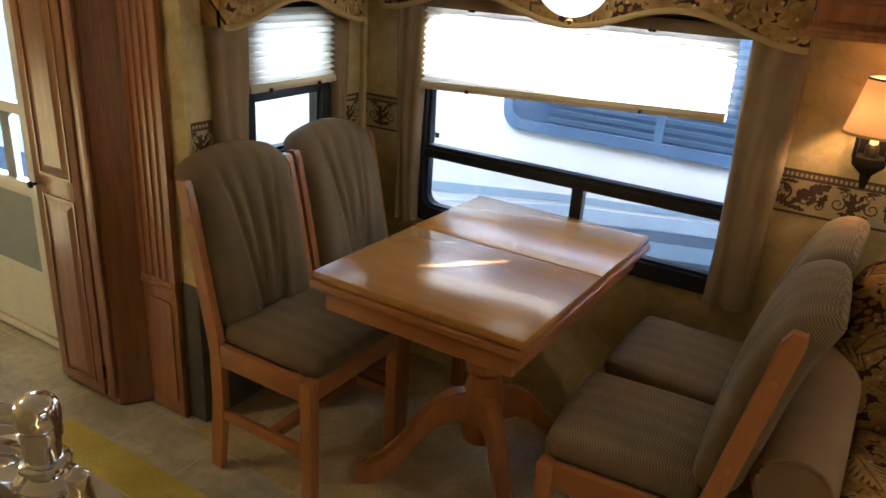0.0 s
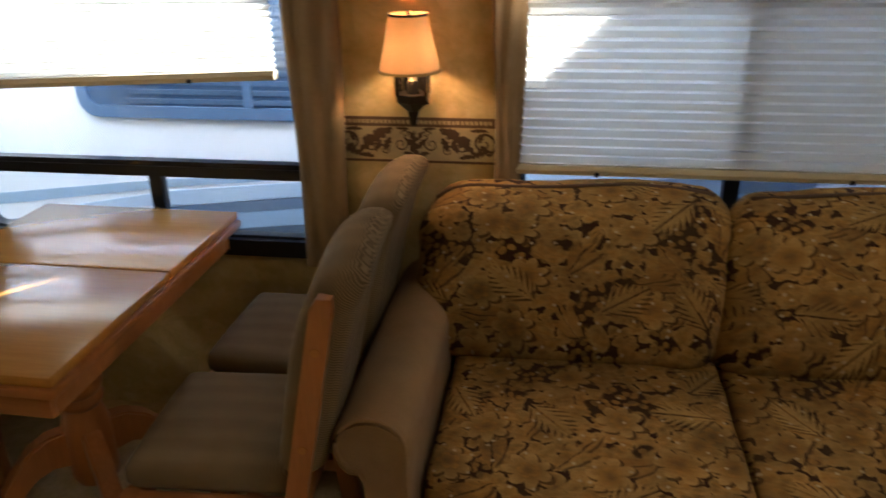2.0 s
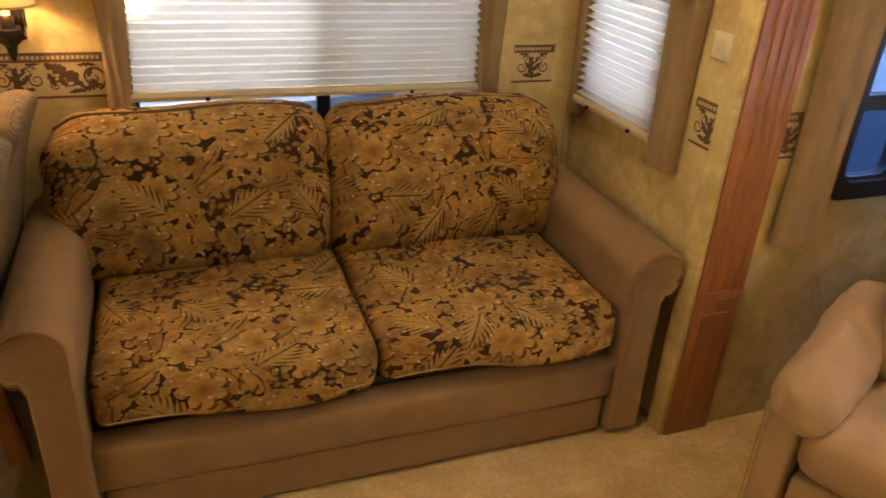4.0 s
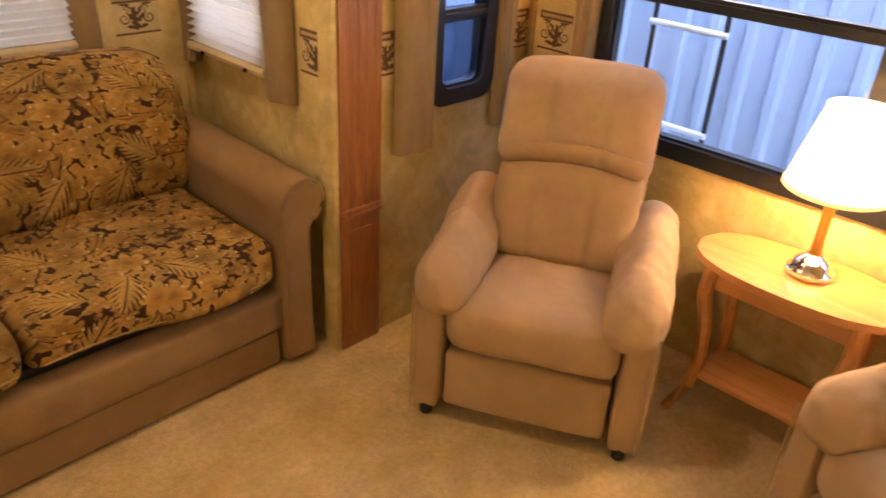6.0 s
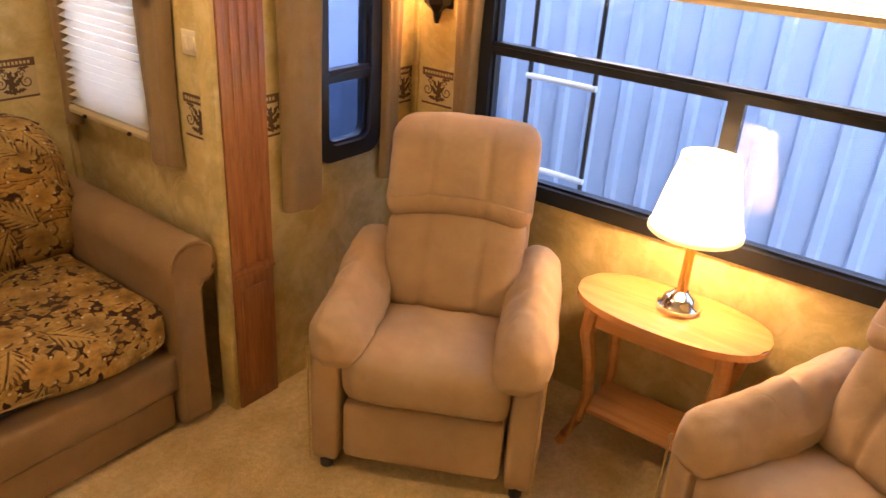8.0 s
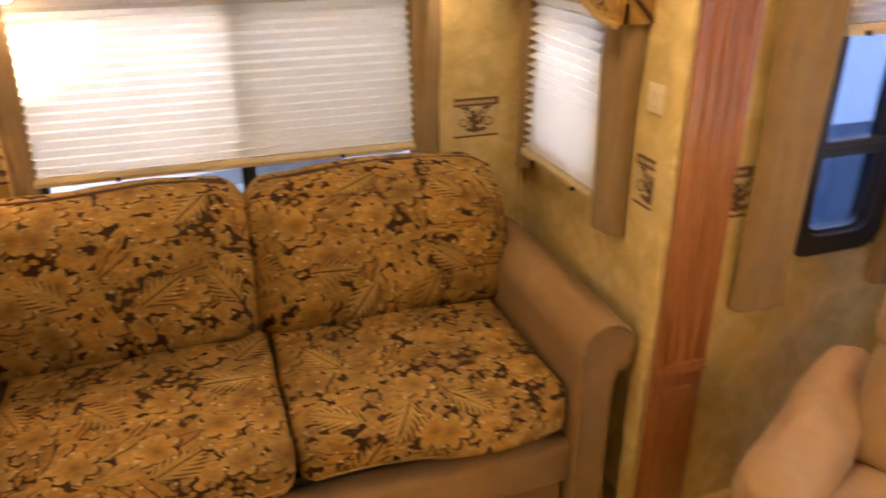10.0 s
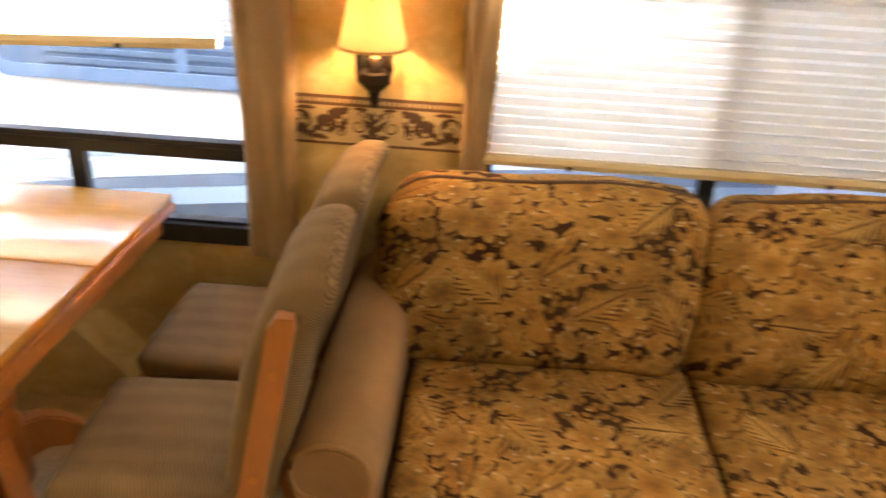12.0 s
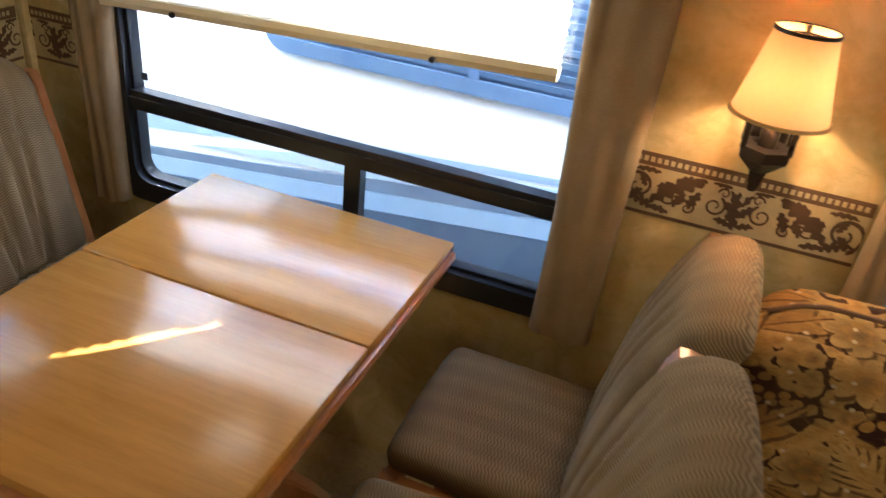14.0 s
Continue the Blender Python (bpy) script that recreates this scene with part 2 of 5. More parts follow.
def floral(name, end_wall=False):
    """Woven tapestry: dark brown ground almost hidden by gold, tan and olive leaves and flowers."""
    k = Mat(name, 0.8).dull()
    s = k.node("SeparateXYZ", Vector=k.coords())
    u, w = (s.outputs[1], s.outputs[0]) if end_wall else (s.outputs[0], s.outputs[1])
    flat = k.node("CombineXYZ", X=u, Y=k.math("ADD", s.outputs[2], w)).outputs[0]
    wob = k.node("TexNoise", Vector=flat, Scale=13.0, Detail=2.0)
    v = k.vmath("ADD", flat, k.vmath("MULTIPLY", k.vmath("SUBTRACT", wob.outputs["Color"], (0.5, 0.5, 0.5)), (0.03, 0.03, 0.0)))
    ground, gold, tan, olive = (0.036, 0.014, 0.010), (0.47, 0.245, 0.052), (0.62, 0.40, 0.125), (0.22, 0.135, 0.044)
    brush = k.noise(k.vmath("MULTIPLY", v, (45.0, 110.0, 1.0)), 1.0, 3, 0.6)
    shadow = (-0.006, 0.005, 0.0)
    # broad brushed foliage
    sweep = k.noise(k.vmath("MULTIPLY", v, (11.0, 20.0, 1.0)), 1.0, 3, 0.55, 2.2)
    base = k.mix(k.ramp(sweep, (0.34, 0.0), (0.62, 1.0)), olive, gold)
    base = k.mix(k.ramp(k.noise(v, 8.0, 2, 0.5, 1.5), (0.52, 0.0), (0.66, 0.55)), base, tan)
    # petals with dark gaps that open and close
    curl = k.node("TexNoise", Vector=flat, Scale=34.0, Detail=2.0)
    v2 = k.vmath("ADD", v, k.vmath("MULTIPLY", k.vmath("SUBTRACT", curl.outputs["Color"], (0.5, 0.5, 0.5)), (0.022, 0.022, 0.0)))
    cell = k.voronoi(v2, 36.0, "F1", "2D")
    hue = k.node("SeparateColor", Color=cell.outputs["Color"])
    petal = k.mix(k.math("MULTIPLY", hue.outputs[0], 0.55), base, k.mix(hue.outputs[1], olive, gold))
    petal = k.mix(k.ramp(cell.outputs["Distance"], (0.05, 0.0), (0.55, 0.45)), petal, tan)
    reach = k.math("MULTIPLY_ADD", k.ramp(k.noise(flat, 15.0, 3, 0.6), (0.40, 0.0), (0.64, 1.0)), -0.36, 0.82)
    c = k.mix(k.math("GREATER_THAN", cell.outputs["Distance"], reach), petal, ground)
    # berries packed in small dark patches
    zone = k.ramp(k.noise(k.vmath("ADD", flat, (3.1, 1.7, 0.0)), 8.0, 2, 0.5), (0.40, 1.0), (0.43, 0.0))
    dot = k.voronoi(v, 46.0, "F1", "2D")
    tone = k.node("SeparateColor", Color=dot.outputs["Color"])
    berry = k.mix(k.ramp(dot.outputs["Distance"], (0.38, 1.0), (0.43, 0.0)), ground, k.mix(tone.outputs[0], gold, olive))
    c = k.mix(zone, c, berry)
    # smooth pointed leaves, then scalloped flowers, then toothed ferns
    w = k.vmath("ADD", v, (0.42, 0.26, 0.0))
    under, _ = leaf_mask(k, k.vmath("ADD", w, shadow), 6.0, 0.085, 0.034, 6.0, 0.6)
    body, tint = leaf_mask(k, w, 6.0, 0.085, 0.034, 6.0, 0.6)
    c = k.mix(k.math("MULTIPLY", under, 0.7), c, ground)
    c = k.mix(k.math("MULTIPLY", body, 0.9), c, k.mix(k.math("MULTIPLY", tint, 0.7), base, gold))
    w = k.vmath("ADD", v, (0.13, 0.47, 0.0))
    under, _, _ = bloom_mask(k, k.vmath("ADD", w, shadow), 6.6, 0.058, 7.0, 0.7)
    body, rad, tint = bloom_mask(k, w, 6.6, 0.055, 7.0, 0.7)
    heart, _, _ = bloom_mask(k, w, 6.6, 0.026, 5.0, 0.7)
    c = k.mix(k.math("MULTIPLY", under, 0.75), c, ground)
    c = k.mix(body, c, k.mix(k.ramp(rad, (0.35, 0.0), (0.9, 0.75)), k.mix(tint, olive, gold), tan))
    c = k.mix(k.math("MULTIPLY", heart, 0.7), c, k.mix(k.ramp(rad, (0.1, 0.0), (0.4, 1.0)), olive, gold))
    w = k.vmath("ADD", flat, (0.11, 0.17, 0.0))
    under, _ = leaf_mask(k, k.vmath("ADD", w, shadow), 4.6, 0.078, 0.052, 48.0, 0.6)
    pale, tint = leaf_mask(k, w, 4.6, 0.074, 0.048, 48.0, 0.6)
    c = k.mix(k.math("MULTIPLY", under, 0.7), c, ground)
    c = k.mix(k.math("MULTIPLY", pale, 0.92), c, k.mix(tint, (0.58, 0.38, 0.12), (0.46, 0.275, 0.075)))
    dots = k.voronoi(flat, 15.0, "F1", "2D")
    c = k.mix(k.math("LESS_THAN", dots.outputs["Distance"], 0.065), c, (0.66, 0.52, 0.28))
    c = k.mix(k.ramp(brush, (0.34, 0.28), (0.55, 0.0)), c, (0.13, 0.065, 0.018))
    c = k.mix(k.ramp(k.noise(flat, 6.0, 3, 0.6), (0.40, 0.38), (0.60, 0.0)), c, (0.085, 0.055, 0.022))
    thread = k.noise(k.coords(), 620, 2)
    k.colour(k.mix(k.ramp(thread, (0.35, 0.3), (0.6, 0.0)), c, ground))
    k.bump(k.math("ADD", thread, k.math("MULTIPLY", brush, 0.8)), 0.35, 0.0015)
    return k.m


FLORAL = floral("floral_tapestry")
FLORAL_E = floral("floral_tapestry_end", True)


def blind_cloth():
    k = Mat("blind_cloth", 0.85)
    k.colour((0.80, 0.77, 0.70))
    tr = k.node("BsdfTranslucent", Color=(0.86, 0.83, 0.77))
    mx = k.node("MixShader", Fac=0.48)
    k.t.links.new(k.b.outputs[0], mx.inputs[1])
    k.t.links.new(tr.outputs[0], mx.inputs[2])
    k.t.links.new(mx.outputs[0], k.out.inputs[0])
    k.bump(k.noise(k.coords(), 300, 2), 0.1, 0.001)
    return k.m


def shade_cloth(name, c, through_share=0.42):
    k = Mat(name, 0.8)
    v = k.coords()
    tint = k.mix(k.noise(v, 90, 3), tuple(x * 0.9 for x in c), c)
    k.colour(tint)
    tr = k.node("BsdfTranslucent", Color=tint)
    mx = k.node("MixShader", Fac=through_share)
    k.t.links.new(k.b.outputs[0], mx.inputs[1])
    k.t.links.new(tr.outputs[0], mx.inputs[2])
    k.t.links.new(mx.outputs[0], k.out.inputs[0])
    return k.m


def glass(name, tint=(1, 1, 1)):
    k = Mat(name)
    face = k.node("LayerWeight", Blend=0.5).outputs["Facing"]
    fr = k.math("MULTIPLY_ADD", k.math("POWER", face, 4.0), 0.5, 0.05)
    a, b = k.node("BsdfTransparent", Color=tint), k.node("BsdfGlossy", Roughness=0.01)
    mx = k.node("MixShader", Fac=fr)
    k.t.links.new(a.outputs[0], mx.inputs[1])
    k.t.links.new(b.outputs[0], mx.inputs[2])
    k.t.links.new(mx.outputs[0], k.out.inputs[0])
    return k.m


def mesh_screen(name, c, open_share):
    k = Mat(name, 0.6)
    k.colour(k.mix(k.noise(k.coords(), 900, 2), tuple(x * 0.7 for x in c), c))
    mx = k.node("MixShader", Fac=open_share)
    k.t.links.new(k.b.outputs[0], mx.inputs[1])
    k.t.links.new(k.node("BsdfTransparent").outputs[0], mx.inputs[2])
    k.t.links.new(mx.outputs[0], k.out.inputs[0])
    return k.m


def glow(name, c, power):
    k = Mat(name)
    k.b.inputs["Emission Color"].default_value = (*c, 1)
    k.b.inputs["Emission Strength"].default_value = power
    k.colour(c)
    return k.m


WALL, CARPET, VINYL = wallpaper(), carpet(), vinyl()
BLIND = blind_cloth()
SHADE_W = shade_cloth("shade_amber", (0.85, 0.50, 0.21), 0.065)
SHADE_L = shade_cloth("shade_linen", (0.90, 0.82, 0.66), 0.32)
GLASS, GLASS_B = glass("window_glass"), glass("tinted_glass", (0.82, 0.86, 0.90))
GLASS_D = glass("blue_grey_glass", (0.46, 0.55, 0.70))
SCREEN = mesh_screen("insect_screen", (0.16, 0.16, 0.17), 0.78)
BLACK = plain("black_frame", (0.012, 0.012, 0.013), 0.35)
IRON = plain("dark_iron", (0.018, 0.013, 0.010), 0.3, 0.4)
CHROME = plain("chrome", (0.86, 0.86, 0.87), 0.05, 1.0, bump=0)
BRASS = plain("brass", (0.75, 0.50, 0.20), 0.22, 1.0, bump=0)
CREAM = plain("cream_plastic", (0.72, 0.64, 0.46), 0.45)
RAIL = plain("blind_rail", (0.55, 0.45, 0.27), 0.4)
CEIL = plain("ceiling_board", (0.70, 0.64, 0.52), 0.8)
WHITE_T = plain("trailer_white", (0.82, 0.83, 0.84), 0.4, vary=0.04)
BLUE_T = plain("trailer_tint", (0.06, 0.10, 0.17), 0.12)
BLUE_F = plain("trailer_frame", (0.10, 0.16, 0.26), 0.35)
STRIPE_T = plain("trailer_stripe", (0.36, 0.47, 0.58), 0.4)
PALE_T = plain("trailer_pale", (0.52, 0.62, 0.72), 0.4)
BLUE_S = plain("trailer_slat", (0.085, 0.135, 0.215), 0.3)
SKIRT_M = plain("trailer_slate", (0.17, 0.22, 0.29), 0.4)
SKIRT_T = plain("trailer_skirt", (0.10, 0.135, 0.18), 0.5)
SIDING = plain("steel_siding", (0.30, 0.38, 0.50), 0.45, vary=0.08, scale=3)
ASPHALT = plain("asphalt", (0.055, 0.055, 0.055), 0.9, scale=30, bump=0.5)
DARKPRINT = plain("border_print", (0.09, 0.048, 0.022), 0.75)
BORDER = plain("border_paper", (0.55, 0.43, 0.22), 0.75, vary=0.2, scale=40)
BORDER_EDGE = plain("border_band", (0.13, 0.072, 0.034), 0.75, vary=0.3, scale=200)
MAT_Y = weave("yellow_mat", (0.52, 0.40, 0.06), (0.68, 0.54, 0.11), 160)
DOOR_W = plain("door_white", (0.72, 0.70, 0.64), 0.4)
DOOR_G = plain("door_grey", (0.24, 0.27, 0.28), 0.45)
COUNTER = plain("counter_laminate", (0.48, 0.38, 0.22), 0.3, vary=0.25, scale=60)
BULB = glow("bulb_glass", (1.0, 0.80, 0.50), 4.0)
GLOBE = glow("globe_glass", (1.0, 0.90, 0.70), 0.22)
HALOGEN = glow("halogen", (1.0, 0.90, 0.72), 5.0)

# ---- mesh builders ----


def mesh(name, bm, material, smooth=None):
    me = bpy.data.meshes.new(name)
    bmesh.ops.recalc_face_normals(bm, faces=bm.faces)
    bm.to_mesh(me)
    bm.free()
    me.materials.append(material)
    if smooth:
        me.shade_smooth()
        if smooth < 179:
            me.set_sharp_from_angle(angle=radians(smooth))
    return me


def part(name, bm, material, parent=None, label="", smooth=35):
    ob = new(name, mesh(name, bm, material, smooth))
    if parent:
        ob.parent = parent
    return tagged(ob, label) if label else ob


def thing(name, label, category, group="", m=None):
    ob = tagged(new(name), label, category, group)
    ob.empty_display_size = 0.1
    if m:
        ob.matrix_basis = m
    return ob


def solo(name, bm, material, label, category, kind="", smooth=35):
    return tagged(part(name, bm, material, None, "", smooth), label, category, "", kind)


def box(bm, x0, x1, y0, y1, z0, z1, bevel=0.0, m=None):
    r = bmesh.ops.create_cube(bm, size=1)
    t = Matrix.Translation(((x0 + x1) / 2, (y0 + y1) / 2, (z0 + z1) / 2)) @ Matrix.Diagonal((x1 - x0, y1 - y0, z1 - z0, 1))
    bmesh.ops.transform(bm, matrix=(m or Matrix()) @ t, verts=r["verts"])
    if bevel:
        e = {e for v in r["verts"] for e in v.link_edges}
        bmesh.ops.bevel(bm, geom=list(e), offset=bevel, segments=2, affect="EDGES", profile=0.5)
    return bm


def boxm(*a, **k):
    return box(bmesh.new(), *a, **k)


def prism(bm, pts, place):
    """Extrude the outline pts: place(u, v, w) gives the vertex for w = 0 and 1."""
    a = [bm.verts.new(place(u, v, 0)) for u, v in pts]
    b = [bm.verts.new(place(u, v, 1)) for u, v in pts]
    bm.faces.new(a)
    bm.faces.new(b[::-1])
    for i in range(len(pts)):
        j = (i + 1) % len(pts)
        bm.faces.new((a[i], b[i], b[j], a[j]))
    return bm


def lathe(bm, prof, c=(0, 0, 0), n=28, ends=True):
    rings = []
    for r, z in prof:
        rings.append([bm.verts.new((c[0] + r * math.cos(6.2832 * i / n), c[1] + r * math.sin(6.2832 * i / n), c[2] + z)) for i in range(n)])
    for a, b in zip(rings, rings[1:]):
        for i in range(n):
            j = (i + 1) % n
            bm.faces.new((a[i], a[j], b[j], b[i]))
    if ends:
        bm.faces.new(rings[0][::-1])
        bm.faces.new(rings[-1])
    return bm


def tube(bm, pts, r, n=10, flat=1.0):
    """A round bar along pts; r may be a number or one radius a point."""
    pts = [Vector(p) for p in pts]
    rings = []
    for i, p in enumerate(pts):
        d = (pts[min(i + 1, len(pts) - 1)] - pts[max(i - 1, 0)]).normalized()
        side = d.cross(Vector((0, 0, 1)) if abs(d.z) < 0.95 else Vector((1, 0, 0))).normalized()
        up = side.cross(d)
        rr = r[i] if isinstance(r, (list, tuple)) else r
        rings.append([bm.verts.new(p + side * (rr * math.cos(6.2832 * k / n)) + up * (rr * flat * math.sin(6.2832 * k / n))) for k in range(n)])
    for a, b in zip(rings, rings[1:]):
        for k in range(n):
            j = (k + 1) % n
            bm.faces.new((a[k], a[j], b[j], b[k]))
    bm.faces.new(rings[0][::-1])
    bm.faces.new(rings[-1])
    return bm


def soft(bm, x0, x1, y0, y1, z0, z1, r=0.03, n=10, puff=(0, 0, 0), shape=None, rumple=0.0):
    """A stuffed block: rounded edges, faces bulged by puff, then bent by shape(x, y, z)."""
    c = Vector(((x0 + x1) / 2, (y0 + y1) / 2, (z0 + z1) / 2))
    h = Vector(((x1 - x0) / 2, (y1 - y0) / 2, (z1 - z0) / 2))
    r = min(r, *h)
    seen = {}

    def vert(i, j, k):
        key = (i, j, k)
        if key not in seen:
            s = [2 * q / n - 1 for q in key]
            s = [math.copysign(abs(q) ** 0.8, q) for q in s]
            p = Vector([q * a for q, a in zip(s, h)])
            core = Vector([max(-(a - r), min(a - r, q)) for q, a in zip(p, h)])
            d = p - core
            p = core + (d.normalized() * r if d.length > 1e-9 else d)
            q = [p[a] / h[a] for a in range(3)]
            p.x += puff[0] * q[0] * (1 - q[1] ** 2) * (1 - q[2] ** 2)
            p.y += puff[1] * q[1] * (1 - q[0] ** 2) * (1 - q[2] ** 2)
            p.z += puff[2] * q[2] * (1 - q[0] ** 2) * (1 - q[1] ** 2)
            p = p + c
            if rumple:
                p = p + (noise.noise_vector(p * 9.0) + 0.6 * noise.noise_vector(p * 24.0)) * rumple
            seen[key] = bm.verts.new(shape(*p) if shape else p)
        return seen[key]

    for a in range(n):
        for b in range(n):
            for f in (lambda u, v: (u, v, 0), lambda u, v: (u, v, n), lambda u, v: (u, 0, v), lambda u, v: (u, n, v), lambda u, v: (0, u, v), lambda u, v: (n, u, v)):
                bm.faces.new((vert(*f(a, b)), vert(*f(a + 1, b)), vert(*f(a + 1, b + 1)), vert(*f(a, b + 1))))
    return bm


def softm(*a, **k):
    return soft(bmesh.new(), *a, **k)


def rounded(u0, u1, v0, v1, r, n=5, top=0.0):
    out = []
    low, t = r, top or r
    for cu, cv, s in ((u1 - t, v1 - t, 0), (u0 + t, v1 - t, 90), (u0 + low, v0 + low, 180), (u1 - low, v0 + low, 270)):
        r = t if s < 180 else low
        for i in range(n + 1):
            a = radians(s + 90 * i / n)
            out.append((cu + r * math.cos(a), cv + r * math.sin(a)))
    return out


def frame_ring(bm, outer, inner, place):
    """A flat ring with depth between two outlines of the same length."""
    rows = [[bm.verts.new(place(u, v, w)) for u, v in o] for o, w in ((outer, 0), (outer, 1), (inner, 1), (inner, 0))]
    for a, b in zip(rows, rows[1:] + rows[:1]):
        for i in range(len(a)):
            j = (i + 1) % len(a)
            bm.faces.new((a[i], a[j], b[j], b[i]))
    return bm


def on_y(y0, y1):
    return lambda u, v, w: (u, y0 + (y1 - y0) * w, v)


def on_x(x0, x1):
    return lambda u, v, w: (x0 + (x1 - x0) * w, u, v)


def wall(name, label, place, u0, u1, z0, z1, holes=(), material=None):
    """A wall with thickness and openings that go through it."""
    us = sorted({u0, u1, *(h[0] for h in holes), *(h[1] for h in holes)})
    zs = sorted({z0, z1, *(h[2] for h in holes), *(h[3] for h in holes)})
    inside = lambda u, z: any(h[0] < u < h[1] and h[2] < z < h[3] for h in holes) or not (u0 < u < u1 and z0 < z < z1)
    bm = bmesh.new()
    quad = lambda *p: bm.faces.new([bm.verts.new(place(*q)) for q in p])
    for a, b in zip(us, us[1:]):
        for c, d in zip(zs, zs[1:]):
            if inside((a + b) / 2, (c + d) / 2):
                continue
            quad((a, c, 0), (b, c, 0), (b, d, 0), (a, d, 0))
            quad((a, c, 1), (b, c, 1), (b, d, 1), (a, d, 1))
            e = 1e-4
            if inside(a - e, (c + d) / 2):
                quad((a, c, 0), (a, d, 0), (a, d, 1), (a, c, 1))
            if inside(b + e, (c + d) / 2):
                quad((b, c, 0), (b, d, 0), (b, d, 1), (b, c, 1))
            if inside((a + b) / 2, c - e):
                quad((a, c, 0), (b, c, 0), (b, c, 1), (a, c, 1))
            if inside((a + b) / 2, d + e):
                quad((a, d, 0), (b, d, 0), (b, d, 1), (a, d, 1))
    bmesh.ops.remove_doubles(bm, verts=bm.verts, dist=1e-5)
    return solo(name, bm, material or WALL, label, "wall", "structure", None)


# ---- the shell ----
XL, XR, YS, YM, XB, YK = -0.43, 3.0, 3.0, 2.157, 3.84, -0.32
H, HS, XF = 2.12, 1.86, -2.7
T = 0.05
wall("wall_slide", "mottled golden wallpaper on the slide-out's long wall", on_y(YS, YS + T), XL - T, XR + T, 0, HS, [(-0.185, 1.032, 0.585, 1.442), (1.50, 2.70, 0.62, 1.40)])
wall("wall_slide_left", "mottled golden wallpaper on the slide-out's end wall", on_x(XL - T, XL), YM + 0.02, YS, 0, HS, [(2.395, 2.80, 0.835, 1.34)])
wall("wall_slide_right", "mottled golden wallpaper on the slide-out's end wall", on_x(XR, XR + T), YM + 0.02, YS, 0, HS, [(2.46, 2.93, 0.838, 1.38)])
wall("wall_main_right", "mottled golden wallpaper beside the fluted pilaster", on_y(YM, YM + T), XR + T, XB, 0, H, [(3.345, 3.645, 0.755, 1.56)])
wall("wall_main_left", "wall beside the pantry with the entry door", on_y(YM + 0.02, YM + T + 0.02), XF, XL - T, 0, H, [(-1.95, -1.06, 0.03, 1.9)])
wall("wall_header", "wallpaper band above the slide-out opening", on_y(YM, YM + T), XL - T, XR + T, HS, H)
wall("wall_rear", "mottled golden wallpaper round the wide rear window", on_x(XB, XB + T), YK, YM, 0, H, [(0.15, 1.885, 0.66, 1.72)])
wall("wall_kitchen", "plain wallpapered side wall", on_y(YK - T, YK), XF, XB + T, 0, H)
wall("wall_front", "plain wallpapered cross wall", on_x(XF - T, XF), YK, YM + T, 0, H)
solo("floor", prism(bmesh.new(), [(XF, YK), (XB, YK), (XB, YM), (XR, YM), (XR, YS), (XL, YS), (XL, YM + 0.075), (XF, YM + 0.075)], lambda u, v, w: (u, v, -0.06 + 0.054 * w)), VINYL, "stone-patterned vinyl floor of the kitchen", "floor", "structure", None)
solo("ceiling", boxm(XF, XB, YK, YM, H, H + 0.05), CEIL, "pale board ceiling", "ceiling", "structure", None)
solo("ceiling_slide", boxm(XL - T, XR + T, YM + T, YS + T, HS, HS + 0.05), CEIL, "pale board ceiling of the slide-out", "ceiling", "structure", None)
carpet_bm = bmesh.new()
prism(carpet_bm, [(XL, YS), (XL, 2.12), (0.95, 2.02), (0.95, YK), (XB, YK), (XB, YM), (XR, YM), (XR, YS)], lambda u, v, w: (u, v, -0.006 + 0.006 * w))
solo("carpet", carpet_bm, CARPET, "mottled beige cut-pile carpet", "carpet", "structure", None)

# ---- windows ----


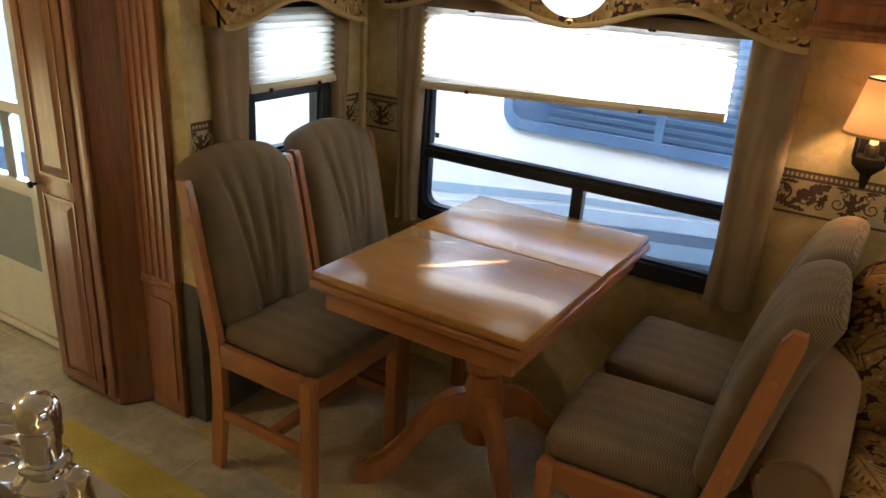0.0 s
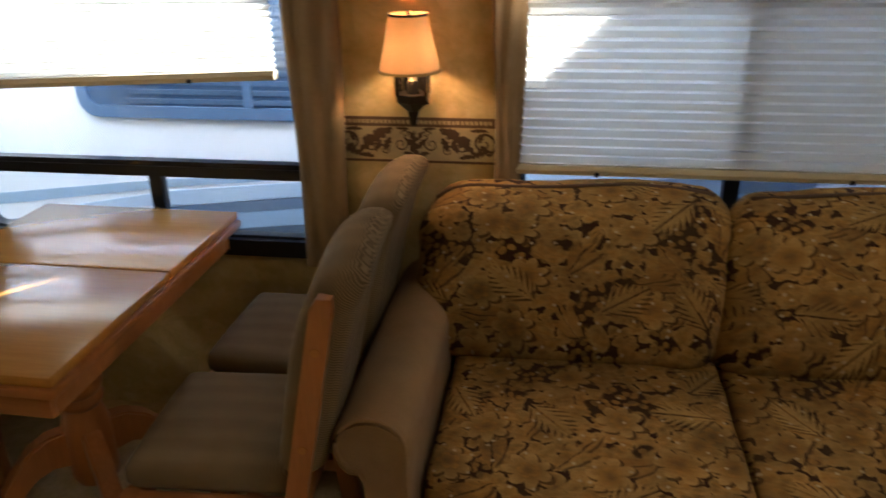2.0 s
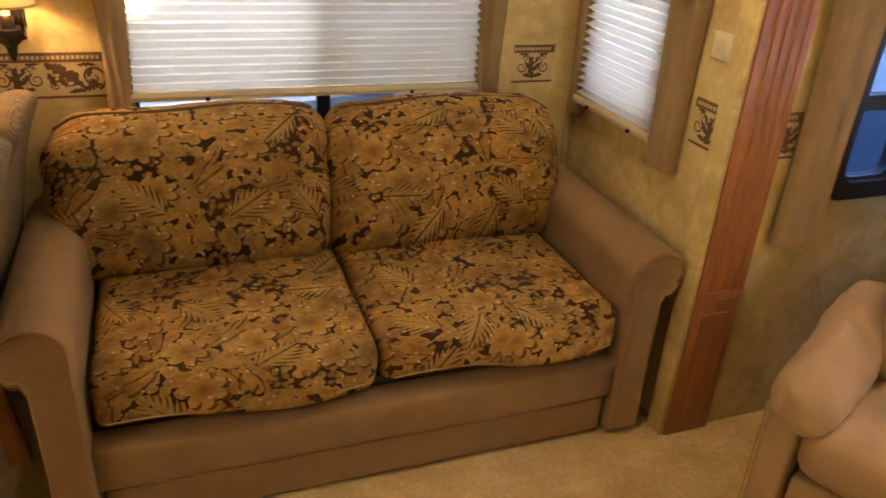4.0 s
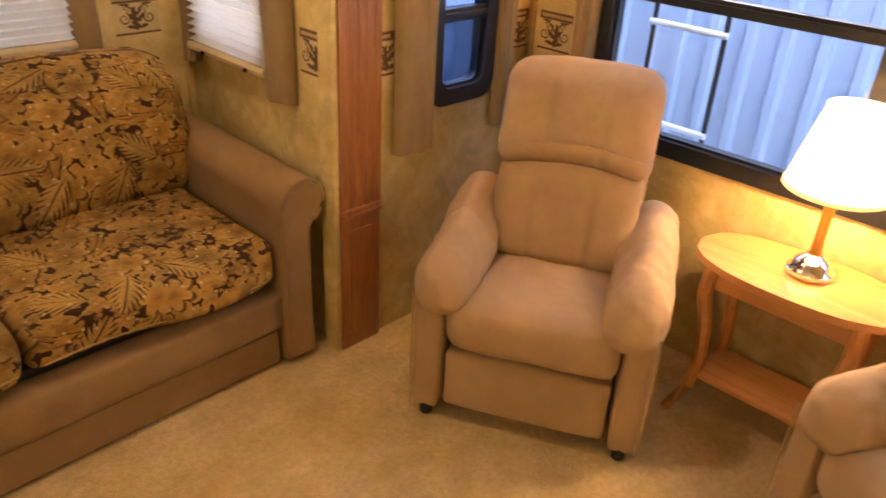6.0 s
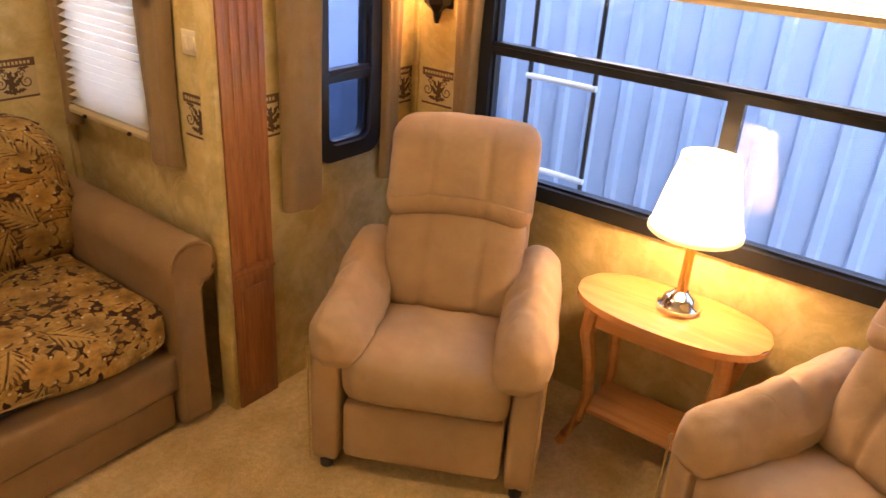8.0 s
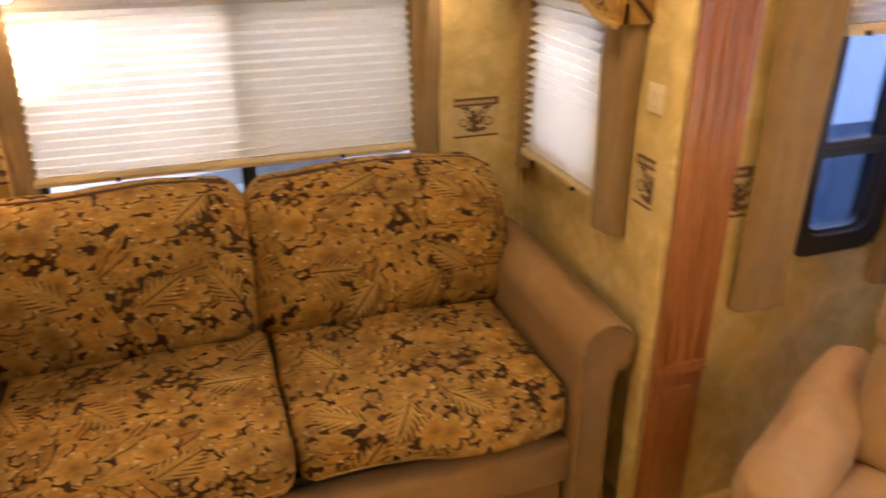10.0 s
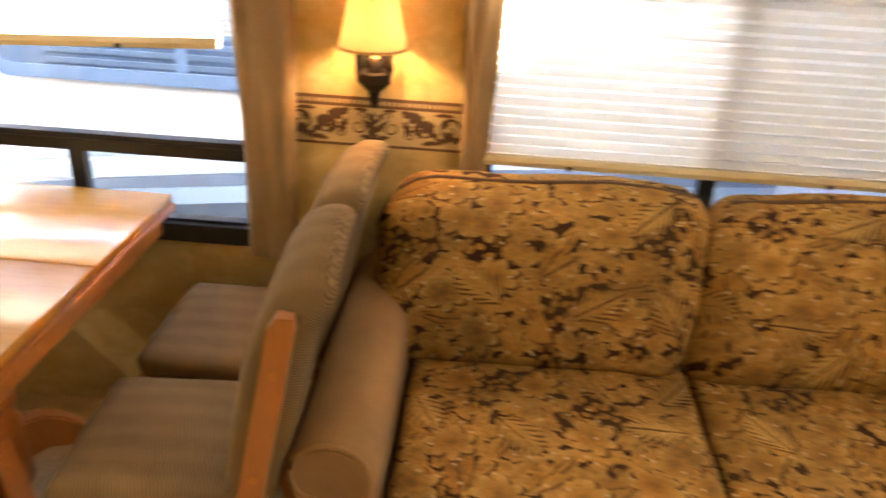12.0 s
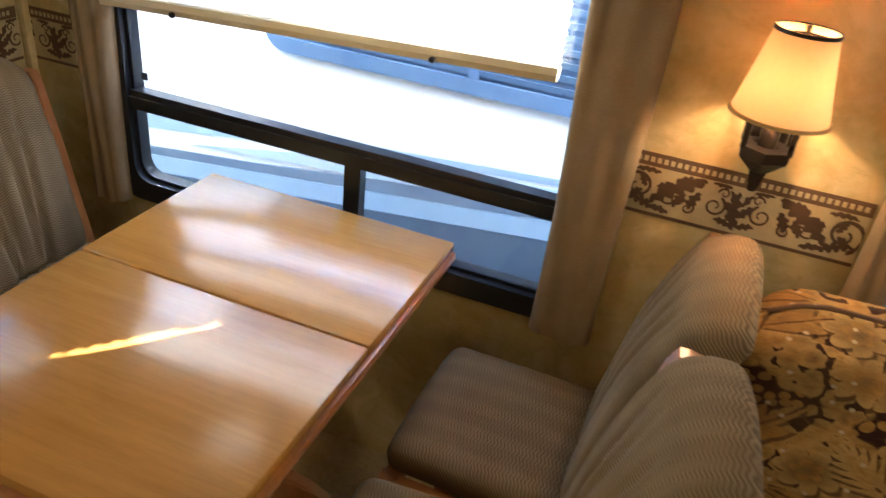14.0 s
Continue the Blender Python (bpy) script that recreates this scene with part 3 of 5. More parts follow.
def window(name, label, place, depth, u0, u1, z0, z1, bars=(), posts=(), fw=0.04, r=0.06, tint=None, top=0.0):
    """A black rounded frame in its opening, glazing bars and panes. place(u, v, w) with w in metres into the wall."""
    at = lambda a, b: (lambda u, v, w: place(u, v, a + (b - a) * w))
    win = tagged(new(name), label, "window", "", "structure")
    bm = frame_ring(bmesh.new(), rounded(u0 - 0.012, u1 + 0.012, z0 - 0.012, z1 + 0.012, r, 5, top), rounded(u0 + fw, u1 - fw, z0 + fw, z1 - fw, r * 0.75, 5, top), at(-0.012, depth))
    part("window_frame", bm, BLACK, win, "black aluminium frame")
    bm = frame_ring(bmesh.new(), rounded(u0 + fw - 0.004, u1 - fw + 0.004, z0 + fw - 0.004, z1 - fw + 0.004, r * 0.75, 5, top), rounded(u0 + fw + 0.009, u1 - fw - 0.009, z0 + fw + 0.009, z1 - fw - 0.009, r * 0.7, 5, top), at(0.006, depth - 0.01))
    part("gasket", bm, BLACK, win)
    for b0, b1, c0, c1 in bars:
        bm = prism(bmesh.new(), [(b0, c0), (b1, c0), (b1, c1), (b0, c1)], at(-0.004, 0.03))
        prism(bm, [(b0, c0 + (c1 - c0) * 0.35), (b1, c0 + (c1 - c0) * 0.35), (b1, c1 - (c1 - c0) * 0.3), (b0, c1 - (c1 - c0) * 0.3)], at(-0.011, -0.004))
        part("glazing_bar", bm, BLACK, win)
    for b0, b1, c0, c1 in posts:
        part("mullion", prism(bmesh.new(), [(b0, c0), (b1, c0), (b1, c1), (b0, c1)], at(-0.002, 0.028)), BLACK, win)
    cuts = sorted([z0 + fw - 0.002] + [q for b in bars for q in (b[2] + 0.004, b[3] - 0.004)] + [z1 - fw + 0.002])
    for a, b in zip(cuts[::2], cuts[1::2]):
        bm = prism(bmesh.new(), [(u0 + fw - 0.002, a), (u1 - fw + 0.002, a), (u1 - fw + 0.002, b), (u0 + fw - 0.002, b)], at(0.016, 0.020))
        part("pane", bm, tint or GLASS, win, "", None).visible_shadow = False
    return win


INTO_Y = lambda y: (lambda u, v, w: (u, y + w, v))
INTO_X = lambda x, s: (lambda u, v, w: (x + s * w, u, v))
window("window_1", "wide black-framed slide-out window beside the table", INTO_Y(YS), T, -0.173, 1.020, 0.597, 1.430, [(-0.13, 0.985, 0.826, 0.874)], [(0.447, 0.487, 0.62, 0.83)], top=0.12)
sofa_window = window("window_2", "black-framed window behind the sofa", INTO_Y(YS), T, 1.512, 2.688, 0.632, 1.388, [], [(2.085, 2.125, 0.66, 1.36)])
part("insect_screen", boxm(2.118, 2.662, YS + 0.030, YS + 0.032, 0.668, 1.356), SCREEN, sofa_window, "fine grey insect screen", None)
window("window_3", "small black-framed window in the slide-out's end", INTO_X(XL, -1), T, 2.407, 2.788, 0.847, 1.328, [(2.44, 2.76, 1.050, 1.085)], fw=0.03)
window("window_4", "small window beside the sofa behind a closed blind", INTO_X(XR, 1), T, 2.472, 2.918, 0.850, 1.368)
window("window_5", "small black-framed window beside the recliner", INTO_Y(YM), T, 3.357, 3.633, 0.767, 1.548, [(3.37, 3.62, 1.015, 1.056)], tint=GLASS_D)
window("window_6", "wide black-framed rear window with a dark bar", INTO_X(XB, 1), T, 0.162, 1.873, 0.672, 1.708, [(0.19, 1.84, 1.112, 1.152)], [(1.005, 1.052, 0.69, 1.12)], tint=GLASS_B)
solo("window_sticker", boxm(-0.105, -0.088, 3.0115, 3.014, 0.90, 0.918), BLACK, "tiny dark sticker on the window glass", "sticker")


def blind(name, label, at, u0, u1, z_top, z_bot, slant=0.0, pleat=0.021, deep=0.011, head=0.0):
    """A pleated shade: zigzag cloth, a bottom rail and small cord buttons. at(u, d, z): d metres off the wall."""
    th = tagged(new(name), label, "blind")
    bm = bmesh.new()
    n = max(4, 2 * round((z_top - z_bot) / pleat / 1))
    rng = random.Random(len(label))
    ncol = 10
    rows = []
    for i in range(n + 1):
        f = i / n
        row = []
        for j in range(ncol + 1):
            g = j / ncol
            zb = z_bot + slant * g
            z = z_top + (zb - z_top) * f ** 0.93
            row.append(bm.verts.new(at(u0 + (u1 - u0) * g, 0.018 + (deep if i % 2 else -deep) + rng.uniform(-0.001, 0.001), z)))
        rows.append(row)
    for a, b in zip(rows, rows[1:]):
        for j in range(ncol):
            bm.faces.new((a[j], a[j + 1], b[j + 1], b[j]))
    part("pleated_cloth", bm, BLIND, th, "", None)
    bm = bmesh.new()
    prism(bm, [(0.002, -0.012), (0.034, -0.012), (0.036, 0.0), (0.030, 0.012), (0.006, 0.012), (0.0, 0.0)], lambda d, z, w: at(u0 + (u1 - u0) * w, d, z_bot - 0.008 + z + slant * w))
    part("bottom_rail", bm, RAIL, th, "tan bottom rail")
    if head:
        part("head_board", prism(bmesh.new(), [(u0 - 0.01, z_top + 0.001), (u1 + 0.13, z_top + 0.001), (u1 + 0.13, head), (u0 - 0.01, head)], lambda u, v, w: at(u, 0.004 + 0.03 * w, v)), DRAPE, th, "tan cloth-covered head board", None)
    for g in (0.2, 0.77):
        x, y, z = at(u0 + (u1 - u0) * g, 0.04, z_bot - 0.016 + slant * g)
        part("cord_button", lathe(bmesh.new(), [(0.003, -0.006), (0.007, -0.003), (0.007, 0.004), (0.003, 0.007)], (x, y, z), 10), IRON, th)
        if head:
            x, y, z = at(u0 + (u1 - u0) * g, 0.042, z_top + 0.002)
            part("top_clip", boxm(x - 0.011, x + 0.011, y - 0.004, y + 0.008, z - 0.005, z + 0.004, 0.002), IRON, th, "dark clip")
    return th


OFF_Y = lambda y: (lambda u, d, z: (u, y - d, z))
OFF_X = lambda x, s: (lambda u, d, z: (x + s * d, u, z))
blind("pleated_blind", "half-raised white pleated blind over the dinette window", OFF_Y(YS - 0.012), -0.16, 0.889, 1.352, 1.098, 0.046, head=1.47)
blind("pleated_blind", "lowered white pleated blind behind the sofa", OFF_Y(YS - 0.012), 1.53, 2.635, 1.395, 0.905, 0.0, 0.026, 0.012)
blind("pleated_blind", "half-raised white pleated blind on the small window", OFF_X(XL + 0.012, 1), 2.39, 2.79, 1.335, 1.108, 0.0)
blind("pleated_blind", "lowered white pleated blind beside the sofa", OFF_X(XR - 0.012, -1), 2.47, 2.915, 1.40, 0.868, 0.0, 0.026, 0.012)
blind("pleated_blind", "raised white pleated blind beside the recliner", OFF_Y(YM - 0.012), 3.345, 3.64, 1.56, 1.335, 0.0)
blind("pleated_blind", "raised pleated blind at the top of the rear window", OFF_X(XB - 0.012, -1), 0.16, 1.88, 1.72, 1.375, 0.0)


def drape(name, label, at, u0, u1, z0, z1, depth=0.05, folds=3.0, lean=0.0, flare=0.0):
    """A stiff narrow side curtain with soft folds, hemmed below."""
    bm = bmesh.new()
    nu, nz = 28, 14
    front, back = [], []
    for i in range(nz + 1):
        f = i / nz
        z = z0 + (z1 - z0) * f
        fr, bk = [], []
        for j in range(nu + 1):
            g = j / nu
            edge = min(1.0, 6 * min(g, 1 - g)) ** 0.5
            d = depth * (0.5 + 0.38 * edge + 0.09 * math.sin(6.283 * folds * g + 1.2 * math.sin(3 * f)) * (0.5 + 0.5 * f))
            u = u0 + (u1 - u0) * g + lean * (1 - f) * (1 - f) + 0.006 * math.sin(5 * f + 4 * g)
            fr.append(bm.verts.new(at(u - flare * (1 - g) ** 3, d, z + 0.004 * math.sin(9 * g))))
            bk.append(bm.verts.new(at(u, 0.012, z)))
        front.append(fr)
        back.append(bk)
    for rows in (front, back):
        for a, b in zip(rows, rows[1:]):
            for j in range(nu):
                bm.faces.new((a[j], a[j + 1], b[j + 1], b[j]))
    for i in range(nz):
        for j in (0, nu):
            bm.faces.new((front[i][j], front[i + 1][j], back[i + 1][j], back[i][j]))
    for i in (0, nz):
        for j in range(nu):
            bm.faces.new((front[i][j], front[i][j + 1], back[i][j + 1], back[i][j]))
    return solo(name, bm, DRAPE, label, "curtain", "", 60)


tan_drape = "narrow tan fabric side curtain with soft folds"
drape("side_curtain", tan_drape, OFF_Y(YS), 0.937, 1.065, 0.575, 1.42, 0.06, 2.2, flare=0.012)
drape("side_curtain", tan_drape, OFF_Y(YS), -0.245, -0.145, 0.58, 1.42, 0.06, 2.2)
drape("side_curtain", tan_drape, OFF_Y(YS), 1.475, 1.555, 0.80, 1.405, 0.06, 2.0)
drape("side_curtain", tan_drape, OFF_Y(YS), 2.60, 2.695, 0.80, 1.405, 0.06, 2.0)
drape("side_curtain", tan_drape, OFF_X(XL, 1), 2.26, 2.395, 0.83, 1.36, 0.05, 2.0)
drape("side_curtain", tan_drape, OFF_X(XL, 1), 2.80, 2.87, 0.83, 1.36, 0.05, 2.0)
drape("side_curtain", tan_drape, OFF_X(XR, -1), 2.345, 2.475, 0.79, 1.42, 0.06, 2.0)
drape("side_curtain", tan_drape, OFF_X(XR, -1), 2.90, 2.975, 0.80, 1.42, 0.05, 2.0)
drape("side_curtain", tan_drape, OFF_Y(YM), 3.19, 3.345, 0.645, 1.6, 0.06, 2.4)
drape("side_curtain", tan_drape, OFF_Y(YM), 3.64, 3.72, 0.645, 1.6, 0.05, 2.0)
drape("side_curtain", tan_drape, OFF_X(XB, -1), 1.872, 1.96, 0.645, 1.75, 0.06, 2.0)


def valence(name, label, at, u0, u1, z_top, low, depth=0.10, swell=0.05, waves=1.0, material=None):
    """A padded cornice box with a scalloped, piped lower edge."""
    th = tagged(new(name), label, "valence")
    n = 40
    line = []
    for i in range(n + 1):
        g = i / n
        tri = 0.5 - 0.5 * math.cos(6.283 * waves * g)
        line.append((u0 + (u1 - u0) * g, low + swell * tri))
    pts = line + [(u1, z_top), (u0, z_top)]
    bm = prism(bmesh.new(), pts, lambda u, v, w: at(u, depth - 0.02 + 0.02 * w, v))
    for e in (u0, u1):
        s = 1 if e == u0 else -1
        prism(bm, [(0.0, low), (depth - 0.022, low), (depth - 0.022, z_top), (0.0, z_top)], lambda d, v, w: at(e + s * 0.018 * w, d, v))
    part("cornice", bm, material or FLORAL, th, "floral tapestry cornice")
    part("piping", tube(bmesh.new(), [at(u, depth + 0.001, v) for u, v in line], 0.009), PIPING, th, "gold piping")
    part("lining", prism(bmesh.new(), line + [(u1, line[-1][1] + 0.05), (u0, line[0][1] + 0.05)], lambda u, v, w: at(u, depth - 0.034 + 0.012 * w, v - 0.004)), DRAPE, th)
    return th


valence("window_valence", "floral cornice with a scalloped edge over the dinette window", OFF_Y(YS), -0.26, 1.07, HS - 0.02, 1.345, 0.11, 0.07, 2.0)
valence("window_valence", "floral cornice over the sofa window", OFF_Y(YS), 1.60, 2.635, HS - 0.02, 1.388, 0.145, 0.034, 2.0)
valence("window_valence", "floral cornice over the small end window", OFF_X(XL, 1), 2.25, 2.87, HS - 0.02, 1.295, 0.10, 0.075, 1.0, FLORAL_E)
valence("window_valence", "floral cornice with an arched edge beside the sofa", OFF_X(XR, -1), 2.33, 2.97, HS - 0.02, 1.33, 0.10, 0.08, 1.0, FLORAL_E)
valence("window_valence", "floral cornice over the window beside the recliner", OFF_Y(YM), 3.18, 3.75, H - 0.02, 1.58, 0.10, 0.04, 1.0)
valence("window_valence", "floral cornice over the wide rear window", OFF_X(XB, -1), 0.05, 1.97, H - 0.02, 1.62, 0.11, 0.05, 2.0, FLORAL_E)

# ---- wallpaper border ----


def border(name, at, u0, u1, z0=0.893, z1=1.021):
    """A printed border: paper strip, dark bands and mirrored leaf scrolls."""
    th = tagged(new(name), "cream wallpaper border printed with dark brown leaf scrolls", "border", "wallpaper borders", "structure")
    lay = lambda d: (lambda u, v, w: at(u, d + 0.0006 * w, v))
    rect = lambda a, b, c, d: [(a, c), (b, c), (b, d), (a, d)]
    part("paper", prism(bmesh.new(), rect(u0, u1, z0, z1), lay(0.001)), BORDER, th, "", None)
    bm = bmesh.new()
    prism(bm, rect(u0, u1, z0, z0 + 0.007), lay(0.0018))
    prism(bm, rect(u0, u1, z1 - 0.027, z1), lay(0.0018))
    part("band", bm, BORDER_EDGE, th, "dark printed bands", None)
    bm = bmesh.new()
    for i in range(int((u1 - u0 - 0.006) / 0.0125)):
        a = u0 + 0.004 + 0.0125 * i
        prism(bm, rect(a, a + 0.0075, z1 - 0.0185, z1 - 0.0085), lay(0.0028))
    part("beading", bm, BORDER, th, "row of cream printed beads", None)
    bm = bmesh.new()
    count = [0]
    mid, zc, hh = (u0 + u1) / 2, (z0 + z1 - 0.018) / 2, (z1 - z0 - 0.04) / 2

    def clip(pts):
        return [(min(u1 - 0.001, max(u0 + 0.001, u)), min(z1 - 0.028, max(z0 + 0.008, v))) for u, v in pts]

    def leaf(cu, cv, ang, ln, wd, lobes, s):
        pts = []
        for side in (1, -1):
            run = range(lobes * 4 + 1)
            for i in (run if side == 1 else reversed(run)):
                f = i / (lobes * 4)
                w = 1.2 * wd * math.sin(math.pi * min(1, f * 0.93 + 0.06)) ** 0.7 * (0.30 + 0.70 * abs(math.cos(math.pi * lobes * (f - 0.05 * side))))
                x, y = ln * f, side * w + 0.10 * ln * math.sin(2.4 * f)
                pts.append((cu + s * (x * math.cos(ang) - y * math.sin(ang)), cv + x * math.sin(ang) + y * math.cos(ang)))
        count[0] += 1
        prism(bm, clip(pts), lay(0.0019 + 0.00005 * count[0]))

    def scroll(cu, cv, r, turns, s, start=0.0, wd=0.0045):
        rows = []
        n = 26
        count[0] += 1
        for i in range(n + 1):
            f = i / n
            a, rr = start + 6.283 * turns * f, r * (1 - 0.78 * f)
            w = 1.5 * wd * (1 - 0.5 * f)
            rows.append([(cu + s * (rr + q) * math.cos(a), cv + (rr + q) * math.sin(a)) for q in (-w / 2, w / 2)])
        for p, q in zip(rows, rows[1:]):
            prism(bm, clip([p[0], p[1], q[1], q[0]]), lay(0.0019 + 0.00005 * count[0]))

    span = (u1 - u0) / 2
    leaf(mid, zc - hh * 0.95, 1.57, hh * 1.75, 0.013, 4, 1)
    for s in (1, -1):
        for cu, cv, ang, ln, wd, lo in ((0.004, -0.35, 0.75, 0.038, 0.008, 3), (0.004, -0.8, 0.15, 0.034, 0.007, 3), (0.006, 0.2, 1.0, 0.03, 0.006, 2), (0.066, 0.95, -0.70, 0.118, 0.016, 6), (0.070, 0.75, -0.05, 0.045, 0.008, 4), (0.072, 0.35, -1.25, 0.040, 0.010, 3), (0.098, 0.15, -1.15, 0.036, 0.009, 3), (0.112, 0.30, -0.15, 0.040, 0.009, 4), (0.150, -0.85, 0.25, 0.062, 0.010, 5), (0.120, -0.9, 0.05, 0.040, 0.007, 3), (0.172, 0.1, 0.9, 0.026, 0.007, 3), (0.176, -0.1, -0.6, 0.024, 0.007, 3), (0.15, 0.85, -0.1, 0.05, 0.006, 4), (0.02, 0.9, 0.0, 0.035, 0.006, 3)):
            if cu + ln * 0.5 < span + 0.01:
                leaf(mid + s * cu, zc + hh * cv, ang, ln, wd, lo, s)
        for cu, cv, r, tu, st, w in ((0.042, -0.05, 0.021, 1.35, 2.0, 0.0035), (0.088, -0.45, 0.016, 1.2, 0.5, 0.003), (0.186, 0.05, 0.036, 1.35, -1.2, 0.0055), (0.13, -0.1, 0.020, 0.8, 3.4, 0.003), (0.03, 0.6, 0.011, 1.1, 0.0, 0.0028)):
            if cu < span + 0.005:
                scroll(mid + s * cu, zc + hh * cv, r, tu, s, st, w)
    part("scroll_print", bm, DARKPRINT, th, "dark brown leaf scrolls", None)
    return th


border("border_1", OFF_Y(YS), 1.045, 1.478)
border("border_2", OFF_Y(YS), 2.752, 2.905)
border("border_3", OFF_X(XR, -1), 2.20, 2.335)
border("border_4", OFF_X(XL, 1), 2.19, 2.27)
border("border_5", OFF_X(XL, 1), 2.87, 2.975)
border("border_6", OFF_Y(YS), -0.42, -0.25)
border("border_7", OFF_Y(YM), 3.145, 3.20)
border("border_8", OFF_X(XB, -1), 1.985, 2.12)
border("border_9", OFF_Y(YM), 3.74, 3.82)
border("border_10", OFF_X(XR, -1), 2.965, 2.99)

# ---- pilasters and trim ----


def pilaster(name, label, u0, u1, y0, y1, ring):
    """Fluted oak casing: grooved upper shaft, a moulded band and a panelled foot."""
    th = tagged(new(name), label, "pilaster", "fluted pilasters")
    w = u1 - u0
    prof = [(0, 1), (0, 0)]
    nf = 4
    for i in range(nf):
        c = w * (0.2 + 0.6 * i / (nf - 1))
        for a in range(7):
            q = math.pi * a / 6
            prof.append((c - 0.010 * math.cos(q), 0.0065 / (y1 - y0) * math.sin(q)))
    prof += [(w, 0), (w, 1)]
    shaft = prism(bmesh.new(), prof, lambda u, v, k: (u0 + u, y0 + (y1 - y0) * v, ring + 0.02 + (2.08 - ring) * k))
    part("shaft", shaft, CABINET_R, th, "", 30)
    band = box(bmesh.new(), u0 - 0.004, u1 + 0.004, y0 - 0.006, y1, ring - 0.008, ring + 0.005, 0.003)
    box(band, u0 - 0.002, u1 + 0.002, y0 - 0.003, y1, ring + 0.004, ring + 0.022, 0.002)
    part("band", band, CABINET_R, th)
    foot = box(bmesh.new(), u0, u1, y0, y1, 0.0, ring - 0.007, 0.003)
    part("foot", foot, CABINET_R, th)
    part("foot_panel", prism(bmesh.new(), rounded(u0 + 0.025, u1 - 0.025, 0.05, ring - 0.05, 0.02), on_y(y0 - 0.005, y0 + 0.001)), CABINET_R, th)
    return th


CABINET_R = wood("pilaster_oak", (0.42, 0.165, 0.055), (0.28, 0.10, 0.032), "Z", 0.3, 0.3)
pilaster("fluted_pilaster", "orange-brown fluted oak pilaster beside the sofa", 2.985, 3.14, 2.140, 2.156, 0.486)
pilaster("fluted_pilaster", "orange-brown fluted oak pilaster beside the pantry", -0.664, -0.503, 2.150, 2.172, 0.478)
solo("trim_1", boxm(2.965, 2.984, 2.146, 2.21, 0, HS, 0.003), WALL, "mottled wallpapered edge strip of the slide-out", "trim", "structure")

# ---- dinette ----


def dining_table(m):
    th = thing("dining_table", "honey-oak pedestal dining table with a split top", "table", "", m)
    for y0, y1 in ((-0.4325, 0.0275), (0.0305, 0.4325)):
        part("tabletop", boxm(-0.304, 0.304, y0, y1, 0.726, 0.75, 0.006), OAK_T, th, "glossy honey-oak leaf")
    bm = box(bmesh.new(), -0.309, 0.309, -0.4375, 0.4375, 0.702, 0.724, 0.006)
    part("moulding", bm, OAK_X, th)
    for a in ((-0.275, 0.275, -0.41, -0.392), (-0.275, 0.275, 0.392, 0.41), (-0.275, -0.257, -0.391, 0.391), (0.257, 0.275, -0.391, 0.391)):
        part("apron", boxm(*a, 0.640, 0.701, 0.002), OAK_X, th)
    prof = [(0.055, 0.13), (0.062, 0.15), (0.062, 0.30), (0.055, 0.33), (0.048, 0.36), (0.058, 0.372), (0.062, 0.385), (0.055, 0.40), (0.062, 0.412), (0.066, 0.43), (0.056, 0.445), (0.052, 0.47), (0.068, 0.54), (0.075, 0.60), (0.075, 0.66), (0.11, 0.662), (0.11, 0.70)]
    part("pedestal", lathe(bmesh.new(), prof, n=32), OAK, th, "turned oak pedestal", 50)
    for k in range(4):
        a = radians(45 + 90 * k)
        bm = bmesh.new()
        top = [(0.045, 0.305), (0.10, 0.302), (0.15, 0.275), (0.20, 0.215), (0.25, 0.145), (0.30, 0.088), (0.345, 0.062), (0.385, 0.052), (0.392, 0.028), (0.385, 0.002)]
        low = [(0.335, 0.0), (0.30, 0.018), (0.25, 0.072), (0.20, 0.142), (0.15, 0.196), (0.10, 0.215), (0.045, 0.19)]
        prism(bm, top + low, lambda u, v, w: (u * math.cos(a) - (w - 0.5) * 0.048 * math.sin(a), u * math.sin(a) + (w - 0.5) * 0.048 * math.cos(a), v))
        bmesh.ops.bevel(bm, geom=bm.edges[:], offset=0.006, segments=2, affect="EDGES", clamp_overlap=True)
        part("foot", bm, OAK, th, "curved oak foot", 40)
    return th


dining_table(pose(0.437, 2.5065, 0, 0, 0, -0.4))


